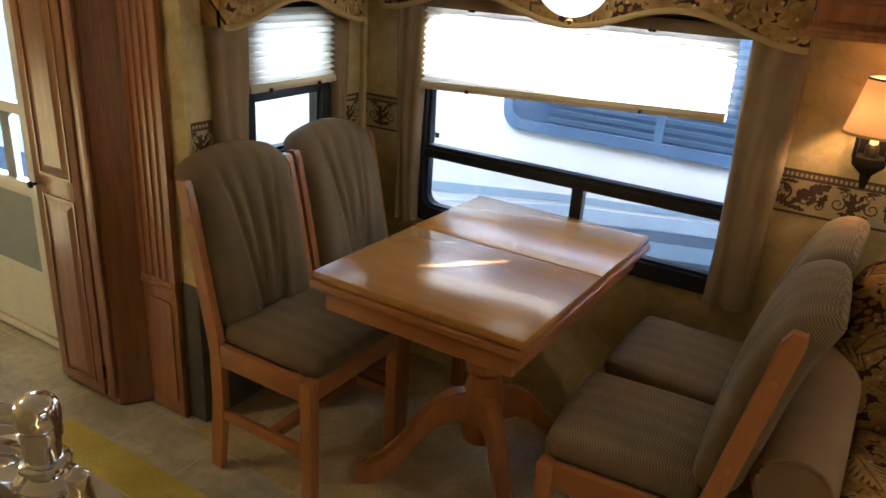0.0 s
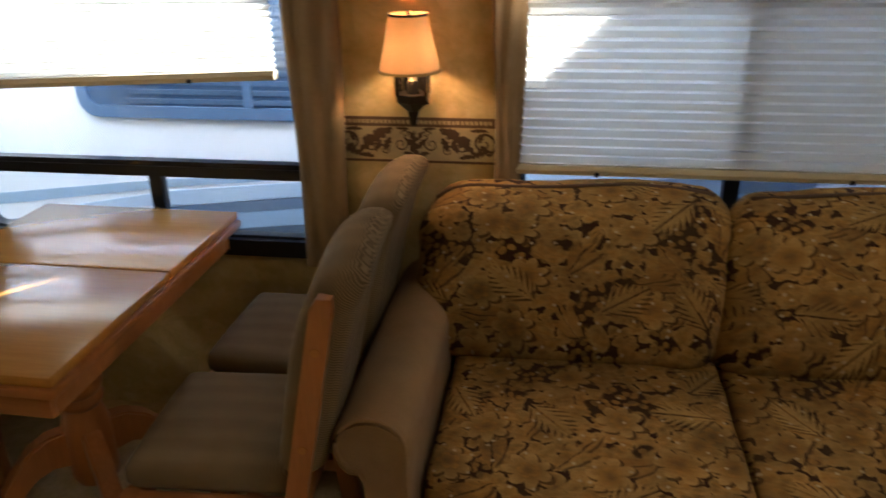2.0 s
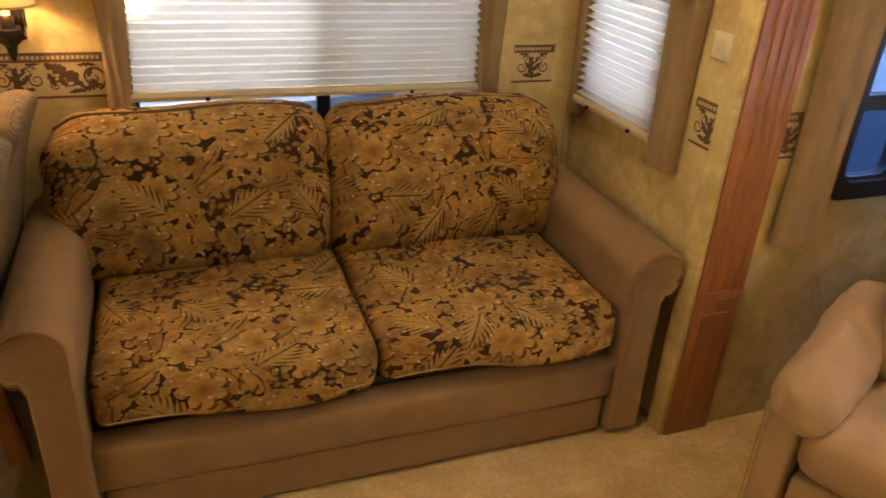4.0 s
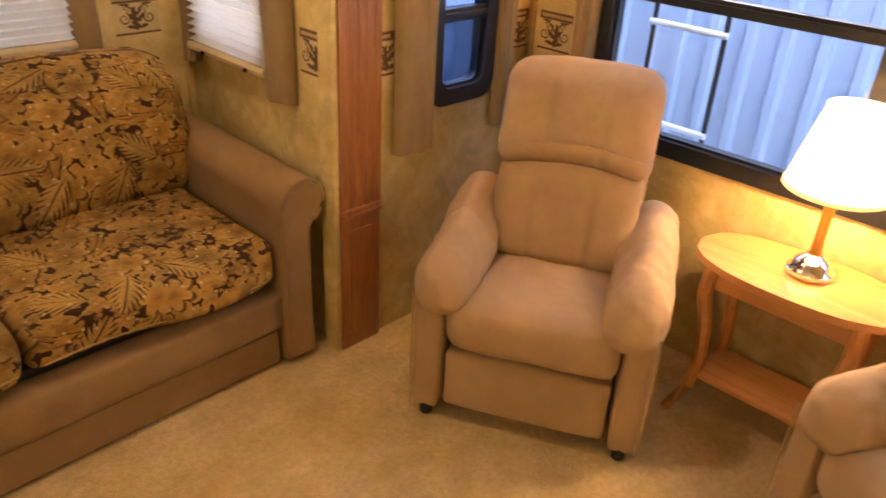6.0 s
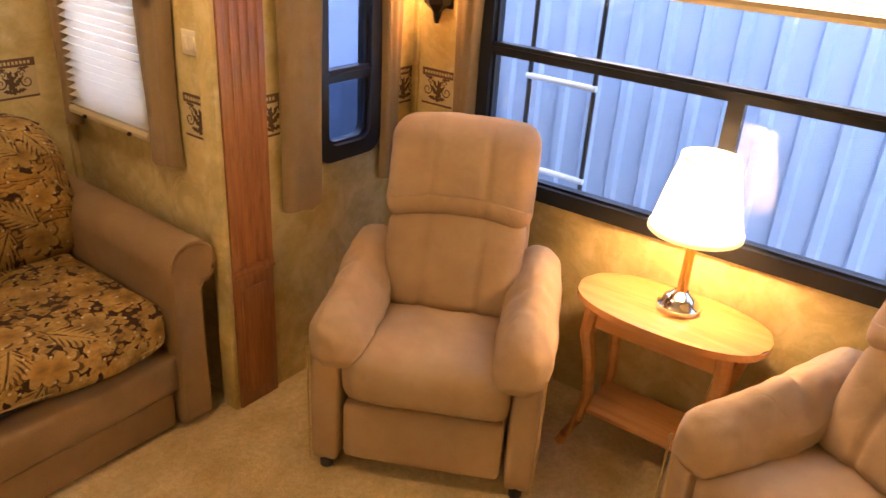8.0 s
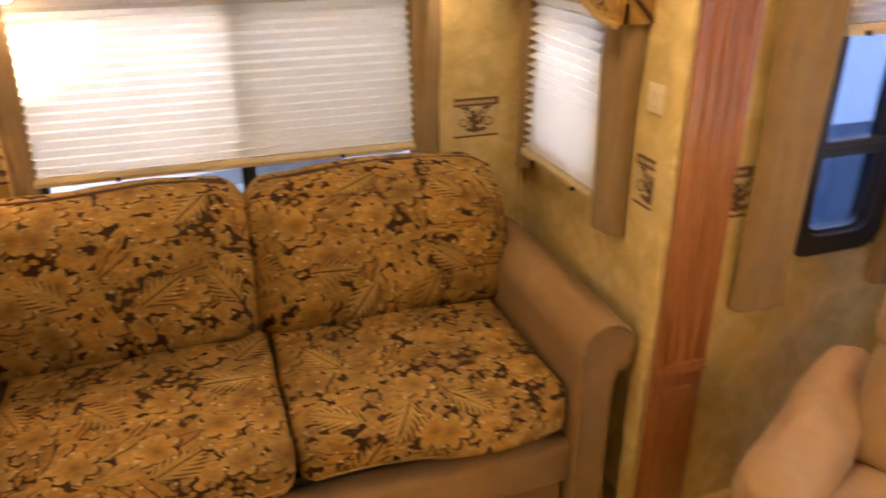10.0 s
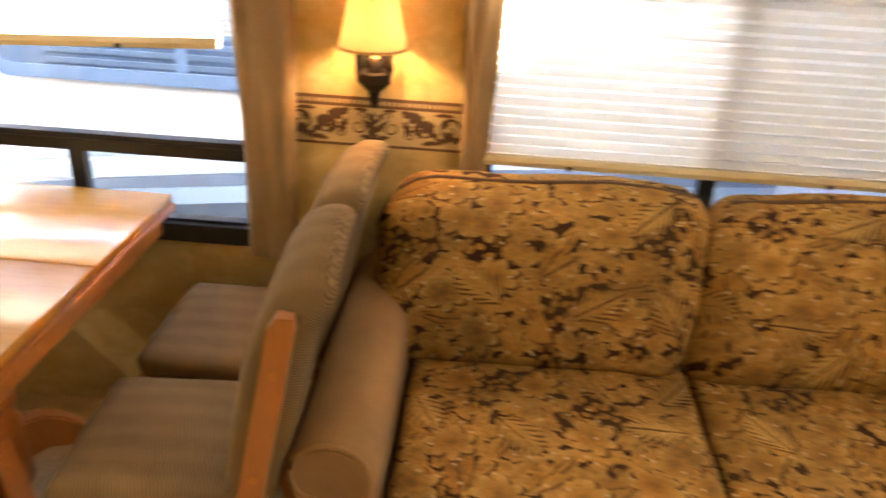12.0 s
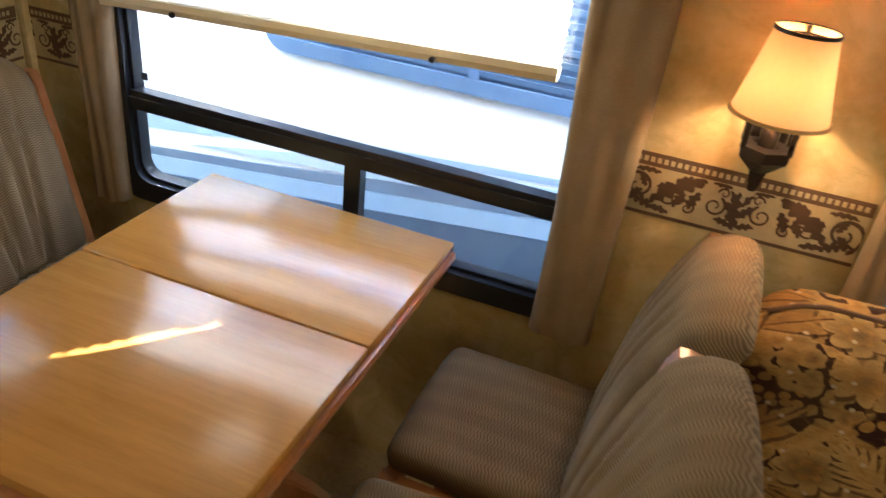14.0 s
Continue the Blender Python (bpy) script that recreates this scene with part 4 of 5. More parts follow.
def dining_chair(m):
    """Faces +x; the floor under the middle of the seat is its origin."""
    th = thing("dining_chair", "oak dining chair with taupe channelled upholstery beside the table", "chair", "dining chairs", m)
    lean = lambda z: -0.19 - max(0.0, z - 0.42) * 0.20 - max(0.0, 0.25 - z) * 0.10
    for s in (1, -1):
        y0, y1 = s * 0.198 - 0.013, s * 0.198 + 0.013
        zs = [0.0, 0.1, 0.25, 0.40, 0.46, 0.60, 0.75, 0.885, 0.908]
        front = [(lean(z) + (0.022 if z < 0.89 else 0.012), z) for z in zs]
        rear = [(lean(z) - (0.022 if z < 0.89 else 0.016), z) for z in reversed(zs)]
        bm = prism(bmesh.new(), front + rear, lambda u, v, w: (u, y0 + (y1 - y0) * w, v))
        bmesh.ops.bevel(bm, geom=[e for e in bm.edges if e.calc_length() > 0.03], offset=0.004, segments=2, affect="EDGES", clamp_overlap=True)
        part("back_post", bm, OAK, th, "", 40)
        part("front_leg", boxm(0.138, 0.178, y0 - 0.006, y1 + 0.006, 0.0, 0.44, 0.005), OAK, th)
        part("side_rail", boxm(-0.17, 0.140, y0 + 0.001, y1 - 0.001, 0.372, 0.442, 0.004), OAK_X, th)
        part("stretcher", boxm(-0.18, 0.140, y0 + 0.004, y1 - 0.004, 0.185, 0.222, 0.004), OAK_X, th)
        for z in (0.80, 0.58):
            part("screw_plug", lathe(bmesh.new(), [(0.0085, -0.002), (0.0085, 0.002), (0.005, 0.0035)], (0, 0, 0), 12), HONEY, th).matrix_basis = pose(lean(z), s * 0.212, z, 90)
    part("front_rail", boxm(0.148, 0.172, -0.182, 0.182, 0.375, 0.44, 0.004), OAK_X, th)
    part("cross_stretcher", boxm(-0.01, 0.022, -0.184, 0.184, 0.188, 0.218, 0.004), OAK_X, th)
    part("rear_rail", boxm(-0.205, -0.180, -0.184, 0.184, 0.375, 0.44, 0.004), OAK_X, th)
    part("seat", softm(-0.185, 0.178, -0.188, 0.188, 0.432, 0.498, 0.03, 14, (0.008, 0.003, 0.014)), CHAIR_CLOTH, th, "taupe wavy-striped seat pad", 179)

    def bend(x, y, z):
        f = max(0.0, z - 0.42)
        g = y / 0.205
        crease = sum(math.exp(-((g - c * (0.22 + 0.95 * f)) / 0.04) ** 2) for c in (-0.66, -0.28, 0.28, 0.66))
        dip = 0.020 * crease * min(1.0, max(0.0, (0.95 - z) * 6)) if x > 0 else 0.0
        top = -0.048 * g * g if z > 0.85 else 0.0
        roll = -0.030 * (max(0.0, z - 0.74) / 0.22) ** 1.5
        return (x * 1.0 + lean(z) - dip + roll + 0.012, y * (1 + 0.05 * min(1.0, max(0.0, z - 0.84) / 0.05)), z + top * min(1, (z - 0.85) * 9) if z > 0.85 else z)

    part("backrest", softm(-0.056, 0.044, -0.184, 0.184, 0.475, 0.968, 0.044, 44, (0.012, 0, 0.004), bend), CHAIR_CLOTH, th, "taupe backrest with stitched channels", 179)
    return th


chair = dining_chair(pose(-0.012, 2.245, 0, 0, 0, 0))
copy_thing(chair, pose(-0.03, 2.70, 0, 0, 0, 1.5))
copy_thing(chair, pose(0.950, 2.335, 0, 0, 0, 184))
copy_thing(chair, pose(0.948, 2.755, 0, 0, 0, 179))

# ---- sofa ----


def sofa():
    th = thing("sofa", "two-seat sofa in brown floral tapestry with tan chenille arms", "sofa")
    bm = box(bmesh.new(), 1.40, 2.79, 2.212, 2.93, 0.012, 0.135, 0.012)
    part("plinth", bm, CHENILLE, th)
    part("base", softm(1.37, 2.825, 2.198, 2.93, 0.138, 0.274, 0.02, 8, (0, 0.006, 0)), CHENILLE, th, "tan chenille front rail", 179)
    # Black block added to darken the gap under the cushions like shade.
    part("cushion_gap_shade", boxm(1.39, 2.805, 2.27, 2.90, 0.276, 0.304, 0.003), BLACK, th, "added black block for the shade under the seat cushions")

    def arm(x_in, s):
        out = [(0.0, 0.02), (0.0, 0.30), (-0.002, 0.48), (-0.006, 0.565)]
        for i in range(13):
            a = radians(180 - 20 * i * 0.95)
            out.append((0.078 + 0.084 * math.cos(a), 0.572 + 0.074 * math.sin(a)))
        out += [(0.112, 0.515), (0.099, 0.49), (0.097, 0.36), (0.096, 0.25), (0.098, 0.15), (0.10, 0.08), (0.10, 0.02)]
        bm = bmesh.new()
        rows = []
        cu, cv = 0.07, 0.33
        for y, k in ((2.186, 0.82), (2.182, 0.90), (2.190, 0.97), (2.205, 1.0), (2.5, 1.0), (2.90, 1.0), (2.93, 0.97)):
            rows.append([bm.verts.new((x_in + s * (cu + (u - cu) * k), y, cv + (v - cv) * (1 - (1 - k) * 0.35) + (0.012 * (y - 2.2) / 0.7 - 0.016 if v > 0.3 else 0))) for u, v in out])
        for a, b in zip(rows, rows[1:]):
            for i in range(len(out)):
                j = (i + 1) % len(out)
                bm.faces.new((a[i], a[j], b[j], b[i]))
        bm.faces.new(rows[0])
        bm.faces.new(rows[-1][::-1])
        ob = part("arm", bm, CHENILLE, th, "rolled tan chenille arm", 45)
        pts = [(x_in + s * (cu + (u - cu) * 0.86), 2.184, cv + (v - cv) * 0.95) for u, v in out[2:19]]
        part("arm_piping", tube(bmesh.new(), pts, 0.005, 8), CHENILLE, ob)

    arm(1.386, -1)
    arm(2.802, 1)
    for x0, x1, o in ((1.398, 2.088, 1), (2.092, 2.798, -1)):
        wave = lambda x, y, z: (x, y + (0.012 * math.cos((x - 1.40) * 8.0) if y < 2.4 else 0) - 0.008, z + (0.012 * math.sin(9 * (x - 1.4)) if y < 2.3 else 0))
        c = part("seat_cushion", softm(x0, x1, 2.214, 2.86, 0.303, 0.450, 0.045, 20, (0.0, 0.014, 0.022), wave, 0.005), FLORAL, th, "floral tapestry seat cushion", 179)
        part("piping", tube(bmesh.new(), [(x0 + 0.03 + (x1 - x0 - 0.06) * i / 14, 2.200 + 0.012 * math.cos((x0 + 0.03 + (x1 - x0 - 0.06) * i / 14 - 1.40) * 8.0), 0.338 + 0.006 * math.sin(9 * (x0 + (x1 - x0) * i / 14 - 1.4))) for i in range(15)], 0.0022, 6), PIPING, c, "pale stitched piping")
    for x0, x1, o in ((1.295, 2.082, -1), (2.062, 2.855, 1)):
        xo = x0 if o < 0 else x1

        def slump(x, y, z):
            g = min(1.0, abs(x - xo) / 0.16)
            drop = 0.085 * (1 - g) ** 2.2 * max(0.0, (z - 0.6) / 0.3)
            return (x, y + 0.075 * (z - 0.45) / 0.45 + 0.058 * max(0.0, (0.62 - z) / 0.2) ** 1.6 - 0.015 - 0.012 * math.sin(7 * (x - x0)) * (z - 0.45), z - drop + 0.006 * math.sin(11 * x))

        b = part("back_cushion", softm(x0, x1, 2.690, 2.885, 0.400, 0.893, 0.094, 26, (0.0, 0.030, 0.012), slump, 0.006), FLORAL, th, "plump floral tapestry back cushion", 179)
        line = [(x0 + 0.05 + (x1 - x0 - 0.10) * i / 16, 2.785, 0.890) for i in range(17)]
        part("piping", tube(bmesh.new(), [Vector(slump(*p)) + Vector((0, -0.02, 0.012 * (1 - abs(2 * i / 16 - 1) ** 3))) for i, p in enumerate(line)], 0.005, 6), DARKPRINT, b, "dark brown piping")
    return th


sofa()

# ---- recliners ----


def recliner(m):
    """Faces +x; the floor under the middle of its front is the origin."""
    th = thing("recliner", "tan microsuede recliner with pillow arms beside the oval side table", "armchair", "recliners", m)
    tilt = lambda z: -0.40 - (z - 0.40) * 0.36
    part("footrest", softm(-0.05, 0.0, -0.232, 0.232, 0.055, 0.252, 0.018, 8, (0.006, 0, 0)), SUEDE, th, "", 179)
    part("body", boxm(-0.60, -0.055, -0.232, 0.232, 0.06, 0.27, 0.01), SUEDE, th)
    part("seat", softm(-0.47, 0.012, -0.242, 0.242, 0.255, 0.408, 0.05, 14, (0.012, 0.0, 0.022), lambda x, y, z: (x, y, z - 0.03 * max(0, (-x - 0.1)) / 0.4), 0.004), SUEDE, th, "", 179)
    for s in (1, -1):
        a = part("arm", softm(-0.56, 0.0, s * 0.287 - 0.044, s * 0.287 + 0.044, 0.03, 0.47, 0.022, 8, (0.0, 0.004, 0)), SUEDE, th, "", 179)
        pillow = lambda x, y, z: (x - 0.02 * (z - 0.42) / 0.1, y - s * 0.028 * max(0.0, 1 - (z - 0.36) / 0.12) * (1 if abs(y) < 0.266 else 0.2), z + 0.16 * max(0.0, -x - 0.12) + 0.010 * math.cos(9 * x) - 0.020 * math.exp(-((x + 0.30) / 0.014) ** 2) * (z > 0.45))
        part("arm_pillow", softm(-0.56, 0.022, s * 0.270 - 0.072, s * 0.270 + 0.072, 0.355, 0.515, 0.07, 40, (0.01, 0.012, 0.022), pillow, 0.009), SUEDE, a, "plump stitched arm pillow", 179)
        part("arm_welt", tube(bmesh.new(), [(0.002, s * 0.329, 0.04), (0.003, s * 0.331, 0.25), (0.002, s * 0.330, 0.43)], 0.003, 6), PIPING, a)
        part("caster", lathe(bmesh.new(), [(0.012, 0.0), (0.02, 0.008), (0.02, 0.03), (0.01, 0.05)], (-0.02, s * 0.285, 0), 14), BLACK, th, "black foot")
        part("caster", lathe(bmesh.new(), [(0.012, 0.0), (0.02, 0.008), (0.02, 0.03), (0.01, 0.05)], (-0.52, s * 0.25, 0), 14), BLACK, th, "black foot")
    part("back_shell", softm(-0.05, 0.02, -0.225, 0.225, 0.28, 0.90, 0.03, 10, (0, 0, 0), lambda x, y, z: (x + tilt(z) - 0.08, y, z)), SUEDE, th, "", 179)

    def seam(y):
        return 0.010 * (math.exp(-((abs(y) - 0.085) / 0.010) ** 2))

    part("lumbar_cushion", softm(-0.06, 0.065, -0.218, 0.218, 0.385, 0.675, 0.05, 44, (0.028, 0, 0.0), lambda x, y, z: (x + tilt(z) - (seam(y) if x > 0 else 0), y, z + (0.042 * (1 - (y / 0.218) ** 2) if z > 0.6 else 0)), 0.004), SUEDE, th, "stitched lumbar cushion", 179)
    part("head_cushion", softm(-0.06, 0.085, -0.228, 0.228, 0.645, 0.955, 0.055, 44, (0.022, 0.004, 0.006), lambda x, y, z: (x + tilt(z) - (0.7 * seam(y) if x > 0 else 0), y, z + (0.042 * (1 - (y / 0.228) ** 2) if z < 0.72 else -0.010 * (y / 0.228) ** 2)), 0.004), SUEDE, th, "stitched head cushion", 179)
    return th


rec = recliner(pose(3.092, 1.480, 0, 0, 0, 207.4))
copy_thing(rec, pose(3.115, 0.555, 0, 0, 0, 152.6))

# ---- side table and lamp ----


def side_table(m):
    th = thing("side_table", "oval honey-coloured wooden side table with a shelf", "table", "", m)
    oval = [(0.155 * math.copysign(abs(math.cos(a)) ** 0.85, math.cos(a)), 0.285 * math.copysign(abs(math.sin(a)) ** 0.85, math.sin(a))) for a in [6.2832 * i / 56 for i in range(56)]]
    bm = prism(bmesh.new(), oval, lambda u, v, w: (u, v, 0.508 + 0.022 * w))
    bmesh.ops.bevel(bm, geom=[e for e in bm.edges if abs(e.verts[0].co.z - e.verts[1].co.z) < 1e-5], offset=0.006, segments=2, affect="EDGES")
    part("tabletop", bm, HONEY, th, "glossy oval top", 40)
    for a in ((-0.10, 0.10, -0.20, -0.186), (-0.10, 0.10, 0.186, 0.20), (-0.105, -0.091, -0.185, 0.185), (0.091, 0.105, -0.185, 0.185)):
        part("apron", boxm(*a, 0.445, 0.507, 0.002), HONEY, th)
    for sx in (1, -1):
        for sy in (1, -1):
            spine = [(0.505, 0.0), (0.42, 0.006), (0.32, -0.012), (0.20, -0.022), (0.10, -0.008), (0.03, 0.022), (0.0, 0.034)]
            bm = tube(bmesh.new(), [(sx * (0.098 + d * 0.6), sy * (0.196 + d), z) for z, d in spine], [0.024, 0.023, 0.020, 0.018, 0.017, 0.017, 0.016], 8)
            part("leg", bm, HONEY, th, "curved leg", 40)
    part("shelf", boxm(-0.095, 0.095, -0.185, 0.185, 0.135, 0.152, 0.004), HONEY, th)
    return th


side_table(pose(3.665, 1.03, 0))


def table_lamp(x, y, z):
    th = thing("table_lamp", "brass column lamp with a lit white shade on the side table", "lamp", "", pose(x, y, z))
    part("base", lathe(bmesh.new(), [(0.058, 0.0), (0.062, 0.008), (0.062, 0.018), (0.052, 0.026), (0.050, 0.036), (0.042, 0.046), (0.028, 0.054), (0.02, 0.062)], n=32), CHROME, th, "stepped polished base", 40)
    part("column", lathe(bmesh.new(), [(0.017, 0.058), (0.015, 0.07), (0.015, 0.225), (0.019, 0.23), (0.012, 0.245), (0.012, 0.27)], n=24), BRASS, th, "polished brass column", 40)
    part("bulb", lathe(bmesh.new(), [(0.012, 0.272), (0.016, 0.29), (0.028, 0.32), (0.028, 0.345), (0.015, 0.368)], n=16), BULB, th, "", 179).visible_shadow = False
    ring = lambda zz, r: lathe(bmesh.new(), [(r - 0.001, zz), (r + 0.0025, zz), (r + 0.0025, zz + 0.010), (r - 0.001, zz + 0.010)], n=48, ends=False)
    sh = part("shade", lathe(bmesh.new(), [(0.128, 0.248), (0.103, 0.355), (0.075, 0.465)], n=48, ends=False), SHADE_L, th, "white fabric shade", 179)
    part("shade_rim", ring(0.248, 0.128), SHADE_L, sh, "", 40)
    part("shade_rim", ring(0.457, 0.076), SHADE_L, sh, "", 40)
    part("harp", tube(bmesh.new(), [(0.012, 0, 0.27), (0.04, 0, 0.32), (0.04, 0, 0.39), (0.0, 0, 0.445), (-0.04, 0, 0.39), (-0.04, 0, 0.32), (-0.012, 0, 0.27)], 0.002, 6), BRASS, th)
    return th


table_lamp(3.69, 1.02, 0.53)


def sconce(m, label):
    """Hangs on a wall behind it (+y); z = 0 is the tip of its finial."""
    th = thing("wall_sconce", label, "lamp", "wall sconces", m)
    hexa = [(0.036 * math.cos(a), 0.036 * math.sin(a)) for a in [radians(30 + 60 * i) for i in range(6)]]
    bm = bmesh.new()
    for r0, r1, z0, z1 in ((0.2, 0.35, 0.0, 0.02), (0.35, 0.45, 0.02, 0.038), (0.45, 1.25, 0.038, 0.065), (1.25, 1.3, 0.065, 0.085)):
        a = [bm.verts.new((u * r0, v * r0 - 0.05, z0)) for u, v in hexa]
        b = [bm.verts.new((u * r1, v * r1 - 0.05, z1)) for u, v in hexa]
        for i in range(6):
            bm.faces.new((a[i], a[(i + 1) % 6], b[(i + 1) % 6], b[i]))
        bm.faces.new(a[::-1])
        bm.faces.new(b)
    part("cup", bm, IRON, th, "dark faceted cup with finial", None)
    for u, v in hexa[:3:2] + hexa[3::2]:
        part("strut", boxm(u * 1.2 - 0.005, u * 1.2 + 0.005, v * 1.2 - 0.055, v * 1.2 - 0.045, 0.08, 0.155, 0.002), IRON, th)
    part("back_plate", boxm(-0.034, 0.034, -0.012, -0.002, 0.045, 0.165, 0.004), IRON, th)
    part("arm", boxm(-0.012, 0.012, -0.05, -0.010, 0.07, 0.088, 0.003), IRON, th)
    part("candle", lathe(bmesh.new(), [(0.011, 0.084), (0.011, 0.150)], (0, -0.05, 0), 16), CREAM, th, "cream candle sleeve")
    part("socket", lathe(bmesh.new(), [(0.016, 0.084), (0.016, 0.112), (0.012, 0.118)], (0, -0.05, 0), 14), IRON, th)
    part("bulb", lathe(bmesh.new(), [(0.008, 0.152), (0.016, 0.172), (0.017, 0.192), (0.007, 0.222)], (0, -0.05, 0), 16), BULB, th, "", 179).visible_shadow = False
    sh = part("shade", lathe(bmesh.new(), [(0.078, 0.150), (0.063, 0.215), (0.048, 0.288)], (0, -0.085, 0), 40, False), SHADE_W, th, "amber fabric shade", 179)
    for zz, r in ((0.148, 0.0785), (0.284, 0.0488)):
        part("shade_rim", lathe(bmesh.new(), [(r - 0.001, zz), (r + 0.002, zz), (r + 0.002, zz + 0.006), (r - 0.001, zz + 0.006)], (0, -0.085, 0), 40, False), IRON if zz > 0.2 else PIPING, sh, "", 40)
    bm = bmesh.new()
    for i in range(3):
        a = radians(90 + 120 * i)
        tube(bm, [(0, -0.085, 0.284), (0.048 * math.cos(a), -0.085 + 0.048 * math.sin(a), 0.284)], 0.0022, 6)
    tube(bm, [(0, -0.085, 0.224), (0, -0.085, 0.296)], 0.004, 8)
    part("spider", bm, IRON, th)
    return th


sconce(pose(1.267, YS, 1.012), "dark iron wall sconce with a lit amber shade")
sconce(pose(XB, 2.035, 1.185, 0, 0, -90), "dark iron wall sconce lit beside the rear window")

globe = thing("globe_light", "lit white glass globe hanging over the dinette", "lamp", "", pose(0.495, 2.70, 1.483))
part("globe", lathe(bmesh.new(), [(0.100 * math.sin(radians(a)), -0.100 * math.cos(radians(a))) for a in range(2, 160, 8)], n=36), GLOBE, globe, "glowing white glass globe", 179).visible_shadow = False
part("gallery", lathe(bmesh.new(), [(0.036, 0.094), (0.045, 0.10), (0.045, 0.125), (0.02, 0.14)], n=24), BRASS, globe, "brass gallery", 40)
part("stem", lathe(bmesh.new(), [(0.007, 0.138), (0.007, 0.385), (0.05, 0.386), (0.05, HS - 1.483)], n=20), BRASS, globe, "brass stem", 40)
part("finial", lathe(bmesh.new(), [(0.006, -0.103), (0.009, -0.108), (0.006, -0.116), (0.002, -0.120)], n=12), BRASS, globe)
for sx in (1.575, 2.722):
    puck = thing("spot_light", "small lit halogen puck tilted under the sofa cornice", "lamp", "halogen spots", pose(sx, 2.925, 1.385, -58, 0, 0))
    part("housing", lathe(bmesh.new(), [(0.024, -0.008), (0.027, -0.006), (0.027, 0.012), (0.010, 0.016), (0.010, 0.024)], n=24), BRASS, puck, "brass ring", 40)
    part("lens", lathe(bmesh.new(), [(0.003, -0.015), (0.013, -0.013), (0.020, -0.009), (0.022, -0.004)], n=20), HALOGEN, puck, "glowing lens").visible_shadow = False
# Unseen ceiling lights, added and placed by eye to brighten the room.
for bx, by in ((2.45, 1.92), (-1.25, 0.85)):
    dome = thing("ceiling_light", "unseen added ceiling light, round and white with a brass rim", "lamp", "ceiling lights", pose(bx, by, H))
    part("rim", lathe(bmesh.new(), [(0.15, -0.022), (0.155, -0.010), (0.155, -0.001), (0.14, 0.0)], n=36), BRASS, dome, "", 40)
    part("diffuser", lathe(bmesh.new(), [(0.02, -0.052), (0.08, -0.046), (0.12, -0.034), (0.14, -0.023)], n=36), GLOBE, dome, "glowing white diffuser", 179).visible_shadow = False

# ---- cabinets, door and kitchen ----


def raised_door(parent, name, x0, x1, z0, z1, y, panels, material):
    """A framed door on the plane y facing -y, with raised panels."""
    d = part(name, boxm(x0, x1, y, y + 0.018, z0, z1, 0.003), material, parent)
    for a, b in panels:
        u0, u1 = x0 + 0.048, x1 - 0.048
        bm = frame_ring(bmesh.new(), [(u0 - 0.008, a - 0.008), (u1 + 0.008, a - 0.008), (u1 + 0.008, b + 0.008), (u0 - 0.008, b + 0.008)], [(u0, a), (u1, a), (u1, b), (u0, b)], on_y(y - 0.004, y + 0.002))
        part("panel_mould", bm, material, d, "", None)
        bm = bmesh.new()
        lo = [bm.verts.new((u, y - 0.0005, v)) for u, v in ((u0 + 0.004, a + 0.004), (u1 - 0.004, a + 0.004), (u1 - 0.004, b - 0.004), (u0 + 0.004, b - 0.004))]
        hi = [bm.verts.new((u, y - 0.007, v)) for u, v in ((u0 + 0.03, a + 0.03), (u1 - 0.03, a + 0.03), (u1 - 0.03, b - 0.03), (u0 + 0.03, b - 0.03))]
        for i in range(4):
            bm.faces.new((lo[i], lo[(i + 1) % 4], hi[(i + 1) % 4], hi[i]))
        bm.faces.new(hi)
        part("raised_panel", bm, material, d, "", None)
    return d


pantry = thing("pantry_cabinet", "tall brown oak pantry cabinet with a raised-panel door", "cabinet")
bm = bmesh.new()
prism(bm, [(-1.044, 2.072), (-0.742, 2.072), (-0.672, 2.17), (-1.044, 2.17)], lambda u, v, w: (u, v, 0.0 + 2.10 * w))
part("body", bm, CABINET, pantry, "", None)
door_p = raised_door(pantry, "door", -1.040, -0.792, 0.028, 2.05, 2.053, ((0.075, 0.715), (0.795, 1.98)), CABINET)
part("knob", lathe(bmesh.new(), [(0.005, 0.0), (0.005, 0.012), (0.012, 0.018), (0.010, 0.026), (0.003, 0.029)], n=14), IRON, door_p, "dark metal knob").matrix_basis = pose(-1.03, 2.052, 0.745, 90)
part("stile", boxm(-0.788, -0.742, 2.058, 2.0715, 0.028, 2.06, 0.003), CABINET, pantry)
part("hinge", boxm(-0.789, -0.784, 2.049, 2.058, 0.10, 0.15, 0.001), IRON, pantry, "dark hinge")
part("latch", boxm(-0.664, -0.652, 2.166, 2.176, 0.90, 0.97, 0.002), IRON, pantry, "dark latch")

entry = tagged(new("door_1"), "white entry door with a grey lower panel and window", "door", "", "structure")
bm = bmesh.new()
for a in ((-1.95, -1.28, 2.186, 2.222, 0.012, 0.05), (-1.95, -1.28, 2.186, 2.222, 0.60, 0.655), (-1.95, -1.28, 2.186, 2.222, 0.905, 0.945), (-1.95, -1.28, 2.186, 2.222, 1.72, 1.88), (-1.95, -1.90, 2.187, 2.221, 0.05, 1.72), (-1.32, -1.28, 2.187, 2.221, 0.05, 1.72), (-1.27, -1.07, 2.186, 2.222, 0.012, 1.88)):
    box(bm, *a, 0.002)
part("door_frame", bm, DOOR_W, entry)
